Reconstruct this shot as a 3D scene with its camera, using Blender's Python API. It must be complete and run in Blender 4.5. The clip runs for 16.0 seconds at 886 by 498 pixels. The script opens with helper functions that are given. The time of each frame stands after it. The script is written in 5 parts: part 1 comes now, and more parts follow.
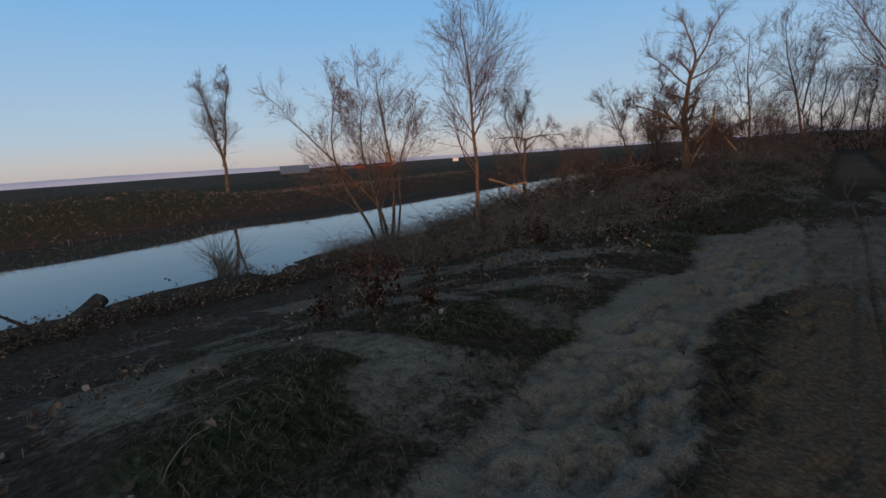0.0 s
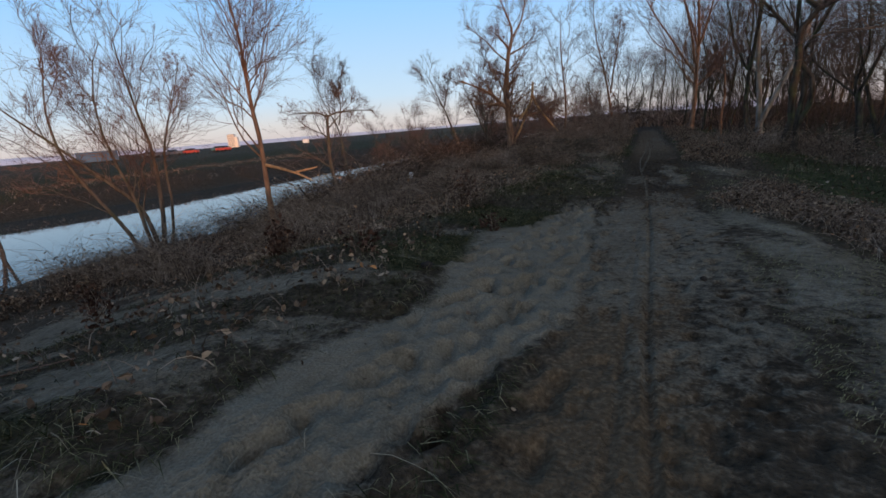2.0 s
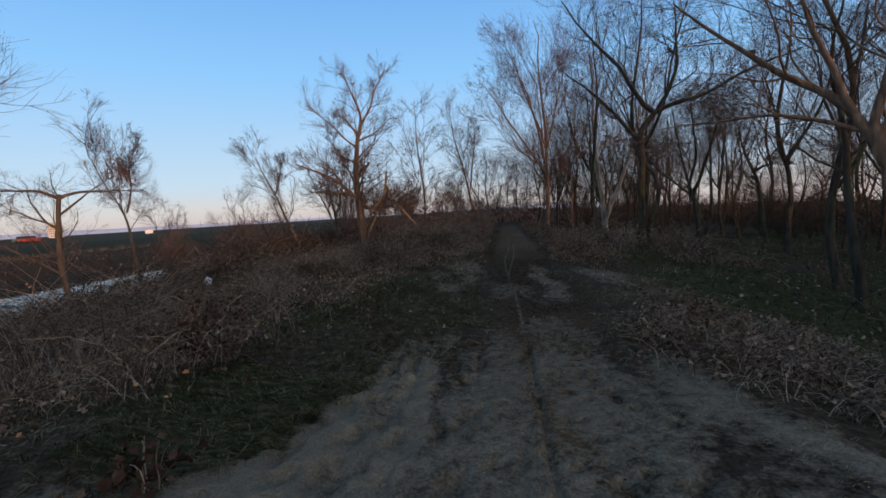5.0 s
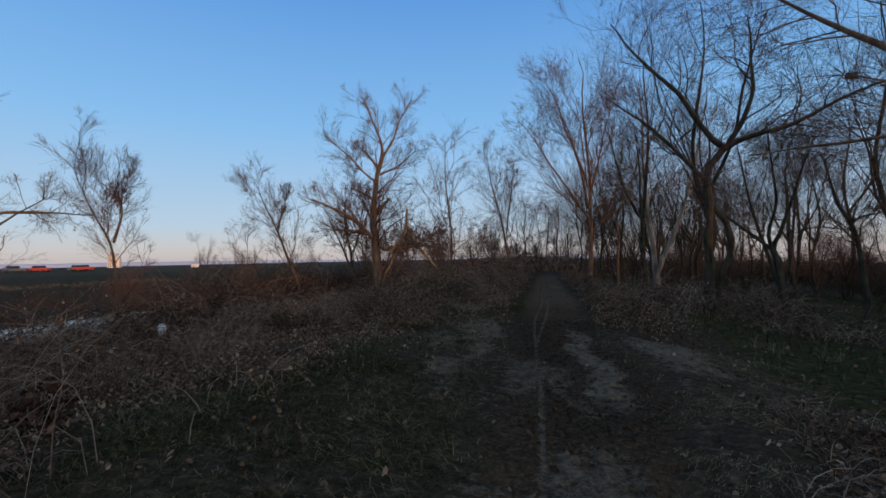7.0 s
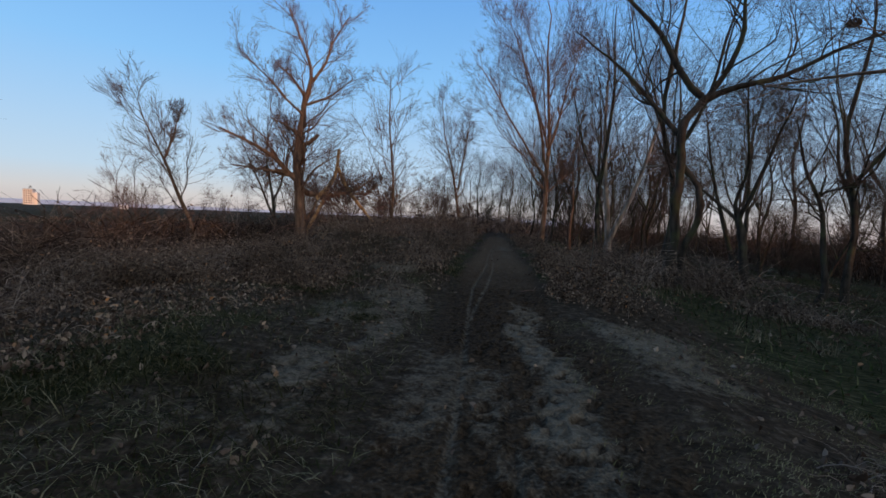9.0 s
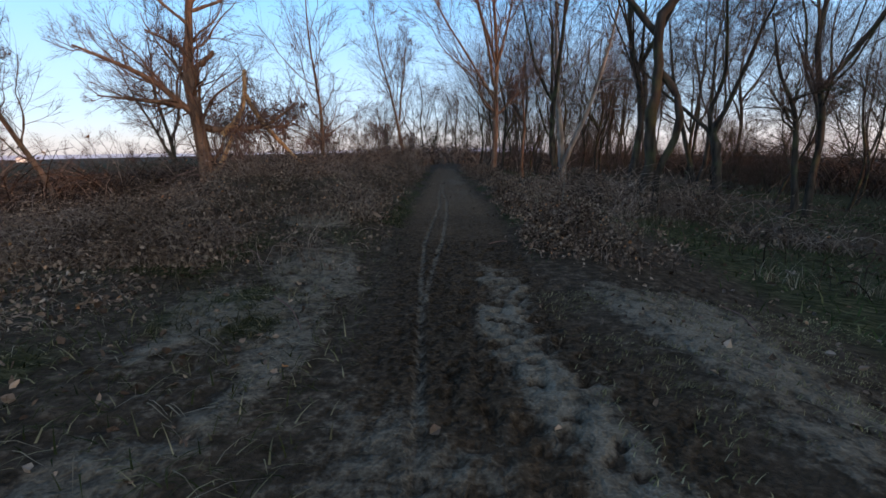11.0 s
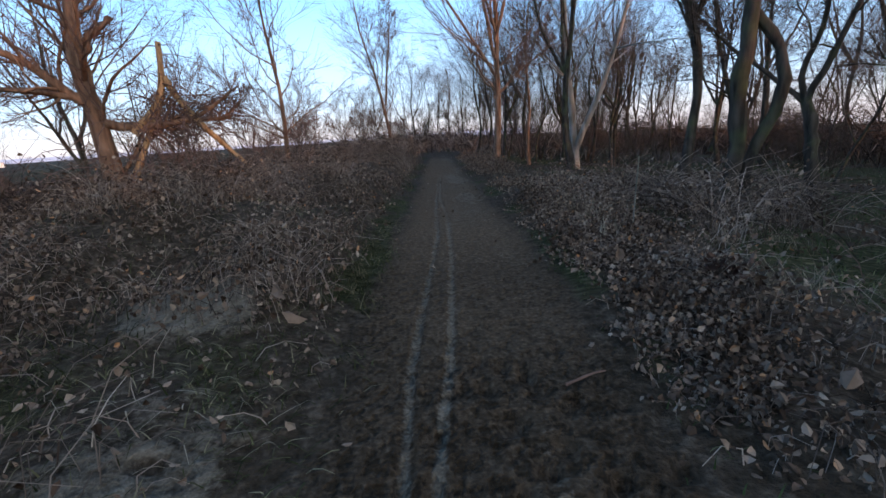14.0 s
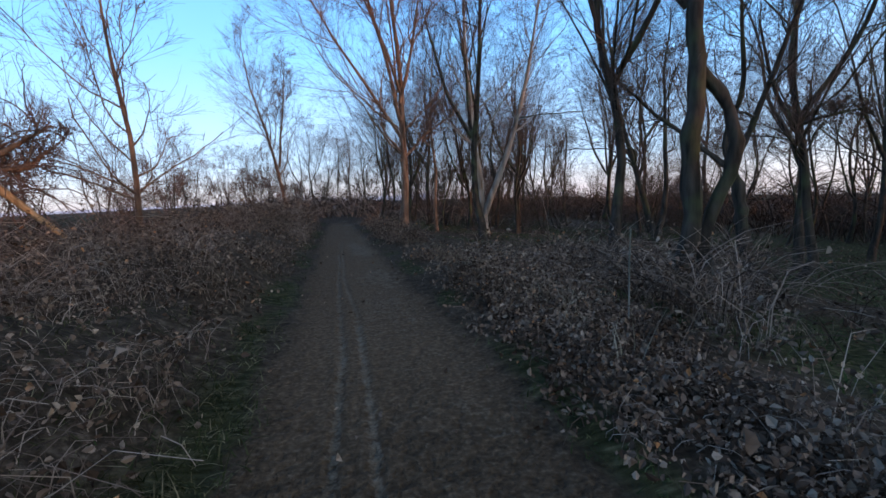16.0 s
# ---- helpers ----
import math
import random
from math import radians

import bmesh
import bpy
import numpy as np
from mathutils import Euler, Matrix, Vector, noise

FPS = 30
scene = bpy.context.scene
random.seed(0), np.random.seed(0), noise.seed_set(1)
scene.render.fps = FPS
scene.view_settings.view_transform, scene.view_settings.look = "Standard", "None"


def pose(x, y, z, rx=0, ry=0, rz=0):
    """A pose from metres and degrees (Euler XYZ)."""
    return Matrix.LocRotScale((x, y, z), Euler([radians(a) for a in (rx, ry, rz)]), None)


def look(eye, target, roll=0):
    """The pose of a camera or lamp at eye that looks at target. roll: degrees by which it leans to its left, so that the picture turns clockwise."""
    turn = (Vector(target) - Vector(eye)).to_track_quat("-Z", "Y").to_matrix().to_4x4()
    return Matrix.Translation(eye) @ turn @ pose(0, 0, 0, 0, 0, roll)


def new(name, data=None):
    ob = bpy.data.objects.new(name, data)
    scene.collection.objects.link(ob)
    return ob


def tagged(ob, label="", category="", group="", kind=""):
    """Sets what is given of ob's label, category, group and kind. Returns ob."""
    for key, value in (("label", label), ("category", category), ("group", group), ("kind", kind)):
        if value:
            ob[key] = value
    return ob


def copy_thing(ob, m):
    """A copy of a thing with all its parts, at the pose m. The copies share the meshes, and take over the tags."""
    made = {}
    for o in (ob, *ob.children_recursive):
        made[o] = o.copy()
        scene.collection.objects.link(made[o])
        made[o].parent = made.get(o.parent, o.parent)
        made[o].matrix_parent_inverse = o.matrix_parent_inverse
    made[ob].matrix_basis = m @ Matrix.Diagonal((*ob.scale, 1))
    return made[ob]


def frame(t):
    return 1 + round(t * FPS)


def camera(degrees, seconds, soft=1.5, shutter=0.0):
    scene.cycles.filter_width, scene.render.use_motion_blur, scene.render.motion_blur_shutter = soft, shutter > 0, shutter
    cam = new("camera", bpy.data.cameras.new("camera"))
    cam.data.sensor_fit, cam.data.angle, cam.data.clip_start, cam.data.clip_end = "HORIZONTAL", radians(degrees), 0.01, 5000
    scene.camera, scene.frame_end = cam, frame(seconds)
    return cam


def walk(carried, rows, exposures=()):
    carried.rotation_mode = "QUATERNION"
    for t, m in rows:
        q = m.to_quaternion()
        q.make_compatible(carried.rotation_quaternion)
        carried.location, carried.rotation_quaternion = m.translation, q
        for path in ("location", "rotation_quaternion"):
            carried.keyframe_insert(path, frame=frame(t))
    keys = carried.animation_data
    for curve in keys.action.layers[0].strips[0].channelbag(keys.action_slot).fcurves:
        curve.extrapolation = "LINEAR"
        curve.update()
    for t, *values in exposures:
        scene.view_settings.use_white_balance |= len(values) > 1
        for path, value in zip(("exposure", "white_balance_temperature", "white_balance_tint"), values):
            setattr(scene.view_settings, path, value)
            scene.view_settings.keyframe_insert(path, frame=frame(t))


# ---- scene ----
SKY_STRENGTH = 1.0
SUN_STRENGTH = 3.0
GLOW = 0.56
EXPOSURES = [(0, -0.4, 6400, 10), (2, 0.08, 6350, 10), (3.5, 0.42, 6300, 10), (5, 0.0, 6450, 10), (7.5, -0.25, 6300, 10), (9, -0.1, 6300, 10), (10.2, 0.15, 6300, 10), (12.5, 0.9, 6000, 10), (14, 0.88, 5950, 10), (16, 0.64, 5800, 10)]
BAG = (-8.9, 8.5, 0.05)

# The camera: carried at head height along a straight riverside path.
cam = camera(89.0, 16.0, soft=1.6)
PATH = [
    (0, (-0.407, -11.571, 2.039), (-1.710, -10.106, 1.645), -4.11),
    (0.5, (-0.355, -10.730, 1.951), (-1.714, -9.323, 1.536), -4.68),
    (1, (-0.377, -9.855, 1.895), (-1.683, -8.406, 1.454), -4.95),
    (1.5, (-0.278, -9.029, 1.878), (-1.384, -7.435, 1.393), -5.10),
    (2, (-0.079, -8.154, 1.804), (-0.886, -6.399, 1.286), -4.88),
    (2.5, (-0.061, -7.362, 1.756), (-0.542, -5.489, 1.243), -5.53),
    (3, (0.002, -6.515, 1.750), (-0.320, -4.610, 1.232), -5.82),
    (3.5, (-0.031, -5.658, 1.691), (-0.200, -3.739, 1.155), -5.15),
    (4, (-0.031, -4.922, 1.680), (-0.165, -2.985, 1.202), -4.23),
    (4.5, (-0.117, -4.234, 1.698), (-0.314, -2.276, 1.338), -4.10),
    (5, (-0.197, -3.571, 1.629), (-0.473, -1.597, 1.466), -3.53),
    (5.2, (-0.232, -3.313, 1.530), (-0.531, -1.336, 1.489), -1.65),
    (7.3, (0.099, -0.085, 1.543), (-0.343, 1.865, 1.589), -1.31),
    (7.5, (0.139, 0.204, 1.483), (-0.290, 2.157, 1.518), -1.45),
    (8, (0.192, 0.884, 1.426), (-0.175, 2.850, 1.408), -0.54),
    (8.5, (0.176, 1.540, 1.367), (-0.102, 3.518, 1.275), 0.98),
    (9, (0.185, 2.165, 1.314), (-0.048, 4.147, 1.180), 2.15),
    (9.5, (0.137, 2.767, 1.241), (-0.053, 4.747, 1.034), 3.26),
    (10, (0.078, 3.364, 1.181), (-0.056, 5.341, 0.907), 1.96),
    (10.2, (0.064, 3.582, 1.183), (-0.047, 5.556, 0.879), 1.12),
    (12.3, (0.069, 6.346, 1.507), (0.163, 8.271, 0.971), -2.78),
    (12.5, (0.081, 6.629, 1.500), (0.173, 8.554, 0.966), -2.89),
    (13, (0.017, 7.278, 1.473), (0.077, 9.207, 0.949), -2.67),
    (13.5, (0.010, 7.889, 1.473), (0.044, 9.824, 0.967), -3.29),
    (14, (0.028, 8.522, 1.449), (0.026, 10.461, 0.958), -3.84),
    (14.5, (0.006, 9.134, 1.452), (0.044, 11.075, 0.971), -3.93),
    (15, (0.055, 9.752, 1.435), (0.222, 11.695, 0.990), -3.13),
    (15.5, (0.028, 10.399, 1.449), (0.370, 12.336, 1.085), -2.12),
    (16, (-0.007, 10.960, 1.402), (0.440, 12.895, 1.163), -2.84),
]
walk(cam, [(t, look(eye, target, roll)) for t, eye, target, roll in PATH], exposures=EXPOSURES)

# World and sun: last light, the sun just above the horizon behind and to the right of the walk.
SUN_EL, SUN_AZ = 3.0, 135.0     # degrees; azimuth clockwise from +y
world = bpy.data.worlds.new("dusk_sky")
scene.world = world
world.use_nodes = True
wn, wl = world.node_tree.nodes, world.node_tree.links
sky = wn.new("ShaderNodeTexSky")
sky.sky_type = 'NISHITA'
sky.sun_disc = False
sky.sun_elevation = radians(SUN_EL)
sky.sun_rotation = radians(SUN_AZ)
sky.air_density, sky.dust_density, sky.ozone_density = 1.0, 0.6, 1.5
# the clear evening sky: blue overhead, paling to peach along the horizon
tc = wn.new("ShaderNodeTexCoord")
sep = wn.new("ShaderNodeSeparateXYZ")
wl.new(tc.outputs["Generated"], sep.inputs[0])
grad = wn.new("ShaderNodeValToRGB")
while len(grad.color_ramp.elements) < 6:
    grad.color_ramp.elements.new(0.5)
for e, (p, c) in zip(grad.color_ramp.elements, [(0.0, (0.74, 0.66, 0.65)), (0.03, (0.77, 0.77, 0.80)), (0.075, (0.62, 0.81, 1.02)), (0.28, (0.32, 0.68, 1.14)), (0.55, (0.13, 0.41, 0.98)), (1.0, (0.15, 0.19, 0.25))]):
    e.position, e.color = p, (*c, 1)
wl.new(sep.outputs["Z"], grad.inputs[0])
dim = wn.new("ShaderNodeMix")
dim.data_type, dim.blend_type = 'RGBA', 'MULTIPLY'
dim.inputs[0].default_value, dim.inputs[7].default_value = 1.0, (0.16, 0.16, 0.16, 1)
wl.new(sky.outputs[0], dim.inputs[6])
both = wn.new("ShaderNodeMix")
both.data_type = 'RGBA'
both.inputs[0].default_value = 0.8
wl.new(dim.outputs[2], both.inputs[6])
wl.new(grad.outputs[0], both.inputs[7])
# towards the set sun the sky is brighter and warmer
facing = wn.new("ShaderNodeVectorMath")
facing.operation = 'DOT_PRODUCT'
facing.inputs[1].default_value = (math.sin(radians(SUN_AZ)), math.cos(radians(SUN_AZ)), 0.0)
wl.new(tc.outputs["Generated"], facing.inputs[0])
glow = wn.new("ShaderNodeValToRGB")
while len(glow.color_ramp.elements) < 4:
    glow.color_ramp.elements.new(0.5)
for e, (p, c) in zip(glow.color_ramp.elements, [(0.0, (0, 0, 0)), (0.25, (0.14, 0.115, 0.07)), (0.7, (1.15, 0.94, 0.60)), (1.0, (2.5, 1.95, 1.15))]):
    e.position, e.color = p, (*c, 1)
wl.new(facing.outputs["Value"], glow.inputs[0])
lit = wn.new("ShaderNodeMix")
lit.data_type, lit.blend_type = 'RGBA', 'ADD'
lit.inputs[0].default_value = GLOW
wl.new(both.outputs[2], lit.inputs[6])
wl.new(glow.outputs[0], lit.inputs[7])
wn["Background"].inputs["Strength"].default_value = SKY_STRENGTH
wl.new(lit.outputs[2], wn["Background"].inputs[0])
sun = new("sun", bpy.data.lights.new("sun", 'SUN'))
sun.data.energy, sun.data.angle, sun.data.color = SUN_STRENGTH, radians(0.6), (1.0, 0.42, 0.17)
to_sun = Vector((math.sin(radians(SUN_AZ)) * math.cos(radians(SUN_EL)), math.cos(radians(SUN_AZ)) * math.cos(radians(SUN_EL)), math.sin(radians(SUN_EL))))
sun.matrix_world = look((0, 0, 60), Vector((0, 0, 60)) - to_sun)

# ---- materials ----


def material(name, rough=0.9, spec=0.05):
    m = bpy.data.materials.new(name)
    m.use_nodes = True
    b = m.node_tree.nodes["Principled BSDF"]
    b.inputs["Roughness"].default_value = rough
    b.inputs["Specular IOR Level"].default_value = spec
    return m, m.node_tree.nodes, m.node_tree.links, b


def add_noise(n, l, scale, detail=4.0, stretch=(1, 1, 1), coord="Object"):
    tc = n.new("ShaderNodeTexCoord")
    mp = n.new("ShaderNodeMapping")
    mp.inputs["Scale"].default_value = stretch
    l.new(tc.outputs[coord], mp.inputs[0])
    t = n.new("ShaderNodeTexNoise")
    t.inputs["Scale"].default_value, t.inputs["Detail"].default_value = scale, detail
    l.new(mp.outputs[0], t.inputs["Vector"])
    return t


def add_ramp(n, l, fac, stops):
    r = n.new("ShaderNodeValToRGB")
    e = r.color_ramp.elements
    while len(e) < len(stops):
        e.new(0.5)
    for k, (p, c) in enumerate(stops):
        e[k].position, e[k].color = p, (*c, 1)
    l.new(fac, r.inputs[0])
    return r


def add_mix(n, l, fac, a, b, kind='MIX'):
    m = n.new("ShaderNodeMix")
    m.data_type, m.blend_type = 'RGBA', kind
    for sock, v in ((m.inputs[0], fac), (m.inputs[6], a), (m.inputs[7], b)):
        if isinstance(v, (int, float)):
            sock.default_value = v
        elif isinstance(v, tuple):
            sock.default_value = (*v, 1)
        else:
            l.new(v, sock)
    return m.outputs[2]


def add_bump(n, l, b, height, strength, distance):
    bp = n.new("ShaderNodeBump")
    bp.inputs["Strength"].default_value, bp.inputs["Distance"].default_value = strength, distance
    l.new(height, bp.inputs["Height"])
    l.new(bp.outputs[0], b.inputs["Normal"])


def add_math(n, l, op, a, b):
    m = n.new("ShaderNodeMath")
    m.operation = op
    for s, v in ((m.inputs[0], a), (m.inputs[1], b)):
        if isinstance(v, (int, float)):
            s.default_value = v
        else:
            l.new(v, s)
    return m.outputs[0]


def bark_material(name, dark, light, scale=9.0, moss=0.0):
    m, n, l, b = material(name, 0.92, 0.06)
    grain = add_noise(n, l, scale, 6, (1, 1, 0.22))
    blot = add_noise(n, l, 1.3, 3)
    c = add_ramp(n, l, grain.outputs[0], [(0.32, dark), (0.68, light)]).outputs[0]
    if moss:
        f = add_ramp(n, l, blot.outputs[0], [(0.5, (0, 0, 0)), (0.66, (moss, moss, moss))]).outputs[0]
        c = add_mix(n, l, f, c, (0.075, 0.085, 0.035))
    l.new(c, b.inputs["Base Color"])
    add_bump(n, l, b, grain.outputs[0], 0.8, 0.03)
    return m


def island_material(name, stops, rough=0.9, spec=0.03):
    """Thin pieces in one mesh, each with a shade of its own."""
    m, n, l, b = material(name, rough, spec)
    g = n.new("ShaderNodeNewGeometry")
    r = add_ramp(n, l, g.outputs["Random Per Island"], stops)
    grain = add_noise(n, l, 35.0, 3)
    c = add_mix(n, l, 0.35, r.outputs[0], add_ramp(n, l, grain.outputs[0], [(0.3, (0.35, 0.35, 0.35)), (0.7, (1, 1, 1))]).outputs[0], 'MULTIPLY')
    patch = add_noise(n, l, 0.9, 4)
    c = add_mix(n, l, 1.0, c, add_ramp(n, l, patch.outputs[0], [(0.36, (0.56, 0.53, 0.50)), (0.58, (1, 1, 1))]).outputs[0], 'MULTIPLY')
    l.new(c, b.inputs["Base Color"])
    return m


BARK = bark_material("bark_brown", (0.040, 0.031, 0.024), (0.135, 0.105, 0.080), 9, 0.35)
BARK_DARK = bark_material("bark_dark", (0.020, 0.017, 0.013), (0.068, 0.055, 0.042), 8, 0.6)
BARK_WARM = bark_material("bark_warm", (0.080, 0.047, 0.030), (0.23, 0.140, 0.088), 9)
BARK_PALE = bark_material("bark_pale", (0.16, 0.15, 0.135), (0.42, 0.40, 0.37), 4)
BARK_GREY = bark_material("bark_grey", (0.075, 0.070, 0.060), (0.26, 0.25, 0.22), 4, 0.4)
TORN_WOOD = bark_material("torn_wood", (0.20, 0.115, 0.055), (0.42, 0.26, 0.13), 14)
TWIG = bark_material("twig_brown", (0.050, 0.038, 0.031), (0.115, 0.085, 0.068), 5)
TWIG_RED = bark_material("twig_red", (0.085, 0.052, 0.040), (0.165, 0.105, 0.080), 5)
CANE = island_material("dry_cane", [(0.0, (0.040, 0.028, 0.021)), (0.36, (0.110, 0.081, 0.062)), (0.72, (0.235, 0.180, 0.140)), (1.0, (0.37, 0.30, 0.235))])
DEAD_LEAF = island_material("dead_leaf", [(0.0, (0.045, 0.029, 0.019)), (0.42, (0.125, 0.087, 0.062)), (0.82, (0.235, 0.172, 0.125)), (0.97, (0.36, 0.28, 0.205)), (1.0, (0.42, 0.20, 0.08))])
GRASS = island_material("grass_blade", [(0.0, (0.018, 0.022, 0.008)), (0.5, (0.048, 0.050, 0.020)), (0.76, (0.11, 0.10, 0.048)), (1.0, (0.25, 0.215, 0.125))])
PALE_GRASS = island_material("pale_grass", [(0.0, (0.070, 0.068, 0.026)), (0.5, (0.15, 0.138, 0.066)), (1.0, (0.29, 0.25, 0.145))])
DARK_LEAF = island_material("dark_withered_leaf", [(0.0, (0.026, 0.014, 0.010)), (0.6, (0.080, 0.044, 0.031)), (1.0, (0.17, 0.105, 0.075))])
CANE_DARK = island_material("dark_cane", [(0.0, (0.022, 0.015, 0.011)), (0.5, (0.068, 0.045, 0.032)), (0.85, (0.14, 0.095, 0.068)), (1.0, (0.26, 0.19, 0.14))])
GREEN_BLADE = island_material("green_blade", [(0.0, (0.025, 0.036, 0.012)), (0.6, (0.052, 0.074, 0.026)), (1.0, (0.14, 0.14, 0.065))])
STRAW = island_material("straw", [(0.0, (0.11, 0.085, 0.055)), (0.5, (0.22, 0.18, 0.12)), (1.0, (0.36, 0.31, 0.22))])

# ---- mesh helpers ----


def mesh_object(name, verts, faces, mat, parent=None, smooth=True, label=""):
    """One mesh object from an array of places and an array of corners (all faces with as many corners)."""
    me = bpy.data.meshes.new(name)
    verts, faces = np.asarray(verts, np.float32), np.asarray(faces, np.int32)
    k = faces.shape[1]
    me.vertices.add(len(verts))
    me.vertices.foreach_set("co", verts.ravel())
    me.loops.add(faces.size)
    me.loops.foreach_set("vertex_index", faces.ravel())
    me.polygons.add(len(faces))
    me.polygons.foreach_set("loop_start", np.arange(0, faces.size, k, dtype=np.int32))
    me.polygons.foreach_set("use_smooth", np.full(len(faces), smooth))
    me.update(calc_edges=True)
    me.materials.append(mat)
    ob = new(name, me)
    if parent is not None:
        ob.parent = parent
    if label:
        tagged(ob, label)
    return ob


def part(name, bm, mat, parent, label=""):
    me = bpy.data.meshes.new(name)
    bm.to_mesh(me)
    bm.free()
    me.materials.append(mat)
    ob = new(name, me)
    ob.parent = parent
    if label:
        tagged(ob, label)
    return ob


def box(bm, cx, cy, cz, sx, sy, sz, bevel=0.0):
    r = bmesh.ops.create_cube(bm, size=1, matrix=Matrix.Translation((cx, cy, cz)) @ Matrix.Diagonal((sx, sy, sz, 1)))
    if bevel:
        edges = list({e for v in r["verts"] for e in v.link_edges})
        bmesh.ops.bevel(bm, geom=edges, offset=bevel, segments=2, affect='EDGES', profile=0.5)


def empty(name, x, y, z, label, category, group="", turn=0.0):
    e = new(name)
    e.matrix_basis = pose(x, y, z, 0, 0, turn)
    return tagged(e, label, category, group)


def unit(v):
    return v / np.maximum(np.linalg.norm(v, axis=-1, keepdims=True), 1e-9)


def tubes(pts, rad, sides, rng=None, rough=0.0):
    """Tapered tubes along many lines at once: pts (m, n, 3), rad (m, n)."""
    m, n, _ = pts.shape
    tan = np.empty_like(pts)
    tan[:, 1:-1] = pts[:, 2:] - pts[:, :-2]
    tan[:, 0], tan[:, -1] = pts[:, 1] - pts[:, 0], pts[:, -1] - pts[:, -2]
    tan = unit(tan)
    mean = unit(tan.mean(1))
    ref = np.where(np.abs(mean[:, 2:3]) > 0.8, np.array([[1.0, 0.0, 0.0]]), np.array([[0.0, 0.0, 1.0]]))[:, None, :]
    a = unit(np.cross(tan, ref))
    b = np.cross(tan, a)
    ang = np.arange(sides) * 2 * np.pi / sides
    ring = np.cos(ang)[None, None, :, None] * a[:, :, None] + np.sin(ang)[None, None, :, None] * b[:, :, None]
    r = rad[:, :, None, None]
    if rough and rng is not None:
        lobes = 1 + rough * rng.normal(size=(m, 1, sides, 1)) * 0.8 + rough * rng.normal(size=(m, n, sides, 1))
        r = r * lobes
    v = (pts[:, :, None] + ring * r).reshape(-1, 3)
    base = (np.arange(m)[:, None, None] * n + np.arange(n - 1)[None, :, None]) * sides
    s, s1 = np.arange(sides), (np.arange(sides) + 1) % sides
    f = np.stack([base + s, base + s1, base + sides + s1, base + sides + s], -1).reshape(-1, 4)
    return v, f


def ribbons(rng, pts, rad):
    """The thinnest twigs: tapering blades along many lines at once, as quads."""
    m, n, _ = pts.shape
    tan = unit(pts[:, -1] - pts[:, 0])
    side = unit(np.cross(tan, rng.normal(size=(m, 3))))[:, None] * rad[:, :, None]
    v = np.stack([pts - side, pts + side], 2).reshape(-1, 3)
    o = (np.arange(m) * n * 2)[:, None] + np.arange(n - 1)[None] * 2
    return v, np.stack([o, o + 1, o + 3, o + 2], -1).reshape(-1, 4)


def joined(pieces):
    vs, fs, o = [], [], 0
    for v, f in pieces:
        vs.append(v)
        fs.append(f + o)
        o += len(v)
    return np.concatenate(vs), np.concatenate(fs)


_table = np.random.default_rng(11).random((256, 256))


def vnoise(x, y, seed=0):
    """Smooth value noise, 0 to 1, with cells of 1."""
    x, y = np.asarray(x, float) + 17.3 * seed, np.asarray(y, float) + 9.1 * seed
    i, j = np.floor(x).astype(int), np.floor(y).astype(int)
    u, v = x - i, y - j
    u, v = u * u * (3 - 2 * u), v * v * (3 - 2 * v)
    t = lambda a, b: _table[a % 256, b % 256]
    return (t(i, j) * (1 - u) + t(i + 1, j) * u) * (1 - v) + (t(i, j + 1) * (1 - u) + t(i + 1, j + 1) * u) * v


def fbm(x, y, octaves=4, seed=0):
    s, w, out = 0.0, 0.5, 0.0
    for k in range(octaves):
        out = out + w * vnoise(np.asarray(x) * 2 ** k, np.asarray(y) * 2 ** k, seed + k)
        s, w = s + w, w / 2
    return out / s


def step(a, b, x):
    t = np.clip((np.asarray(x, float) - a) / (b - a), 0, 1)
    return t * t * (3 - 2 * t)


def band(x, a, b, soft):
    """1 between a and b, falling off over soft."""
    return step(a - soft, a + soft, x) * (1 - step(b - soft, b + soft, x))


# ---- the lie of the land ----
WATER = -1.7
NEAR_X = [-4000, -420, -150, -78, -62, -54, -50, -46, -42.5, -40, -37.5, -30, -22, -18.4, -17.0, -13, -11, -8.5, -5.2, -3.2, -2.0, -0.8, 0.3, 1.0, 1.8, 2.6, 4, 6, 9, 14, 25, 40, 60, 150, 400, 4000]
NEAR_Z = [-1.0, 0.6, 0.8, 0.7, 0.75, 0.9, 0.9, 0.5, -0.4, -1.2, -1.85, -2.6, -2.5, -1.9, -1.66, -1.5, -1.28, -0.85, -0.05, 0.2, 0.14, 0.04, 0.0, 0.0, 0.02, -0.16, -0.55, -1.0, -1.4, -1.8, -2.6, -3.6, -4.4, -9, -22, -150]
FAR_X = [-4000, -420, -150, -64, -50, -45, -42, -40, -37.5, -36, -34, -28, -19, -16.3, -15.2, -12.5, -10, -7, -3.5, -1.6, -0.8, 0.3, 1.2, 1.9, 3.0, 5, 9, 14, 25, 40, 60, 150, 400, 4000]
FAR_Z = [-1.0, 0.6, 0.6, 0.0, -0.3, -0.3, -0.2, -0.3, -0.9, -1.5, -1.9, -2.6, -2.5, -1.85, -1.4, -0.55, -0.2, 0.05, 0.18, 0.15, 0.02, 0.0, 0.0, 0.05, -0.1, -0.55, -1.15, -1.6, -2.4, -3.4, -4.2, -9, -22, -150]


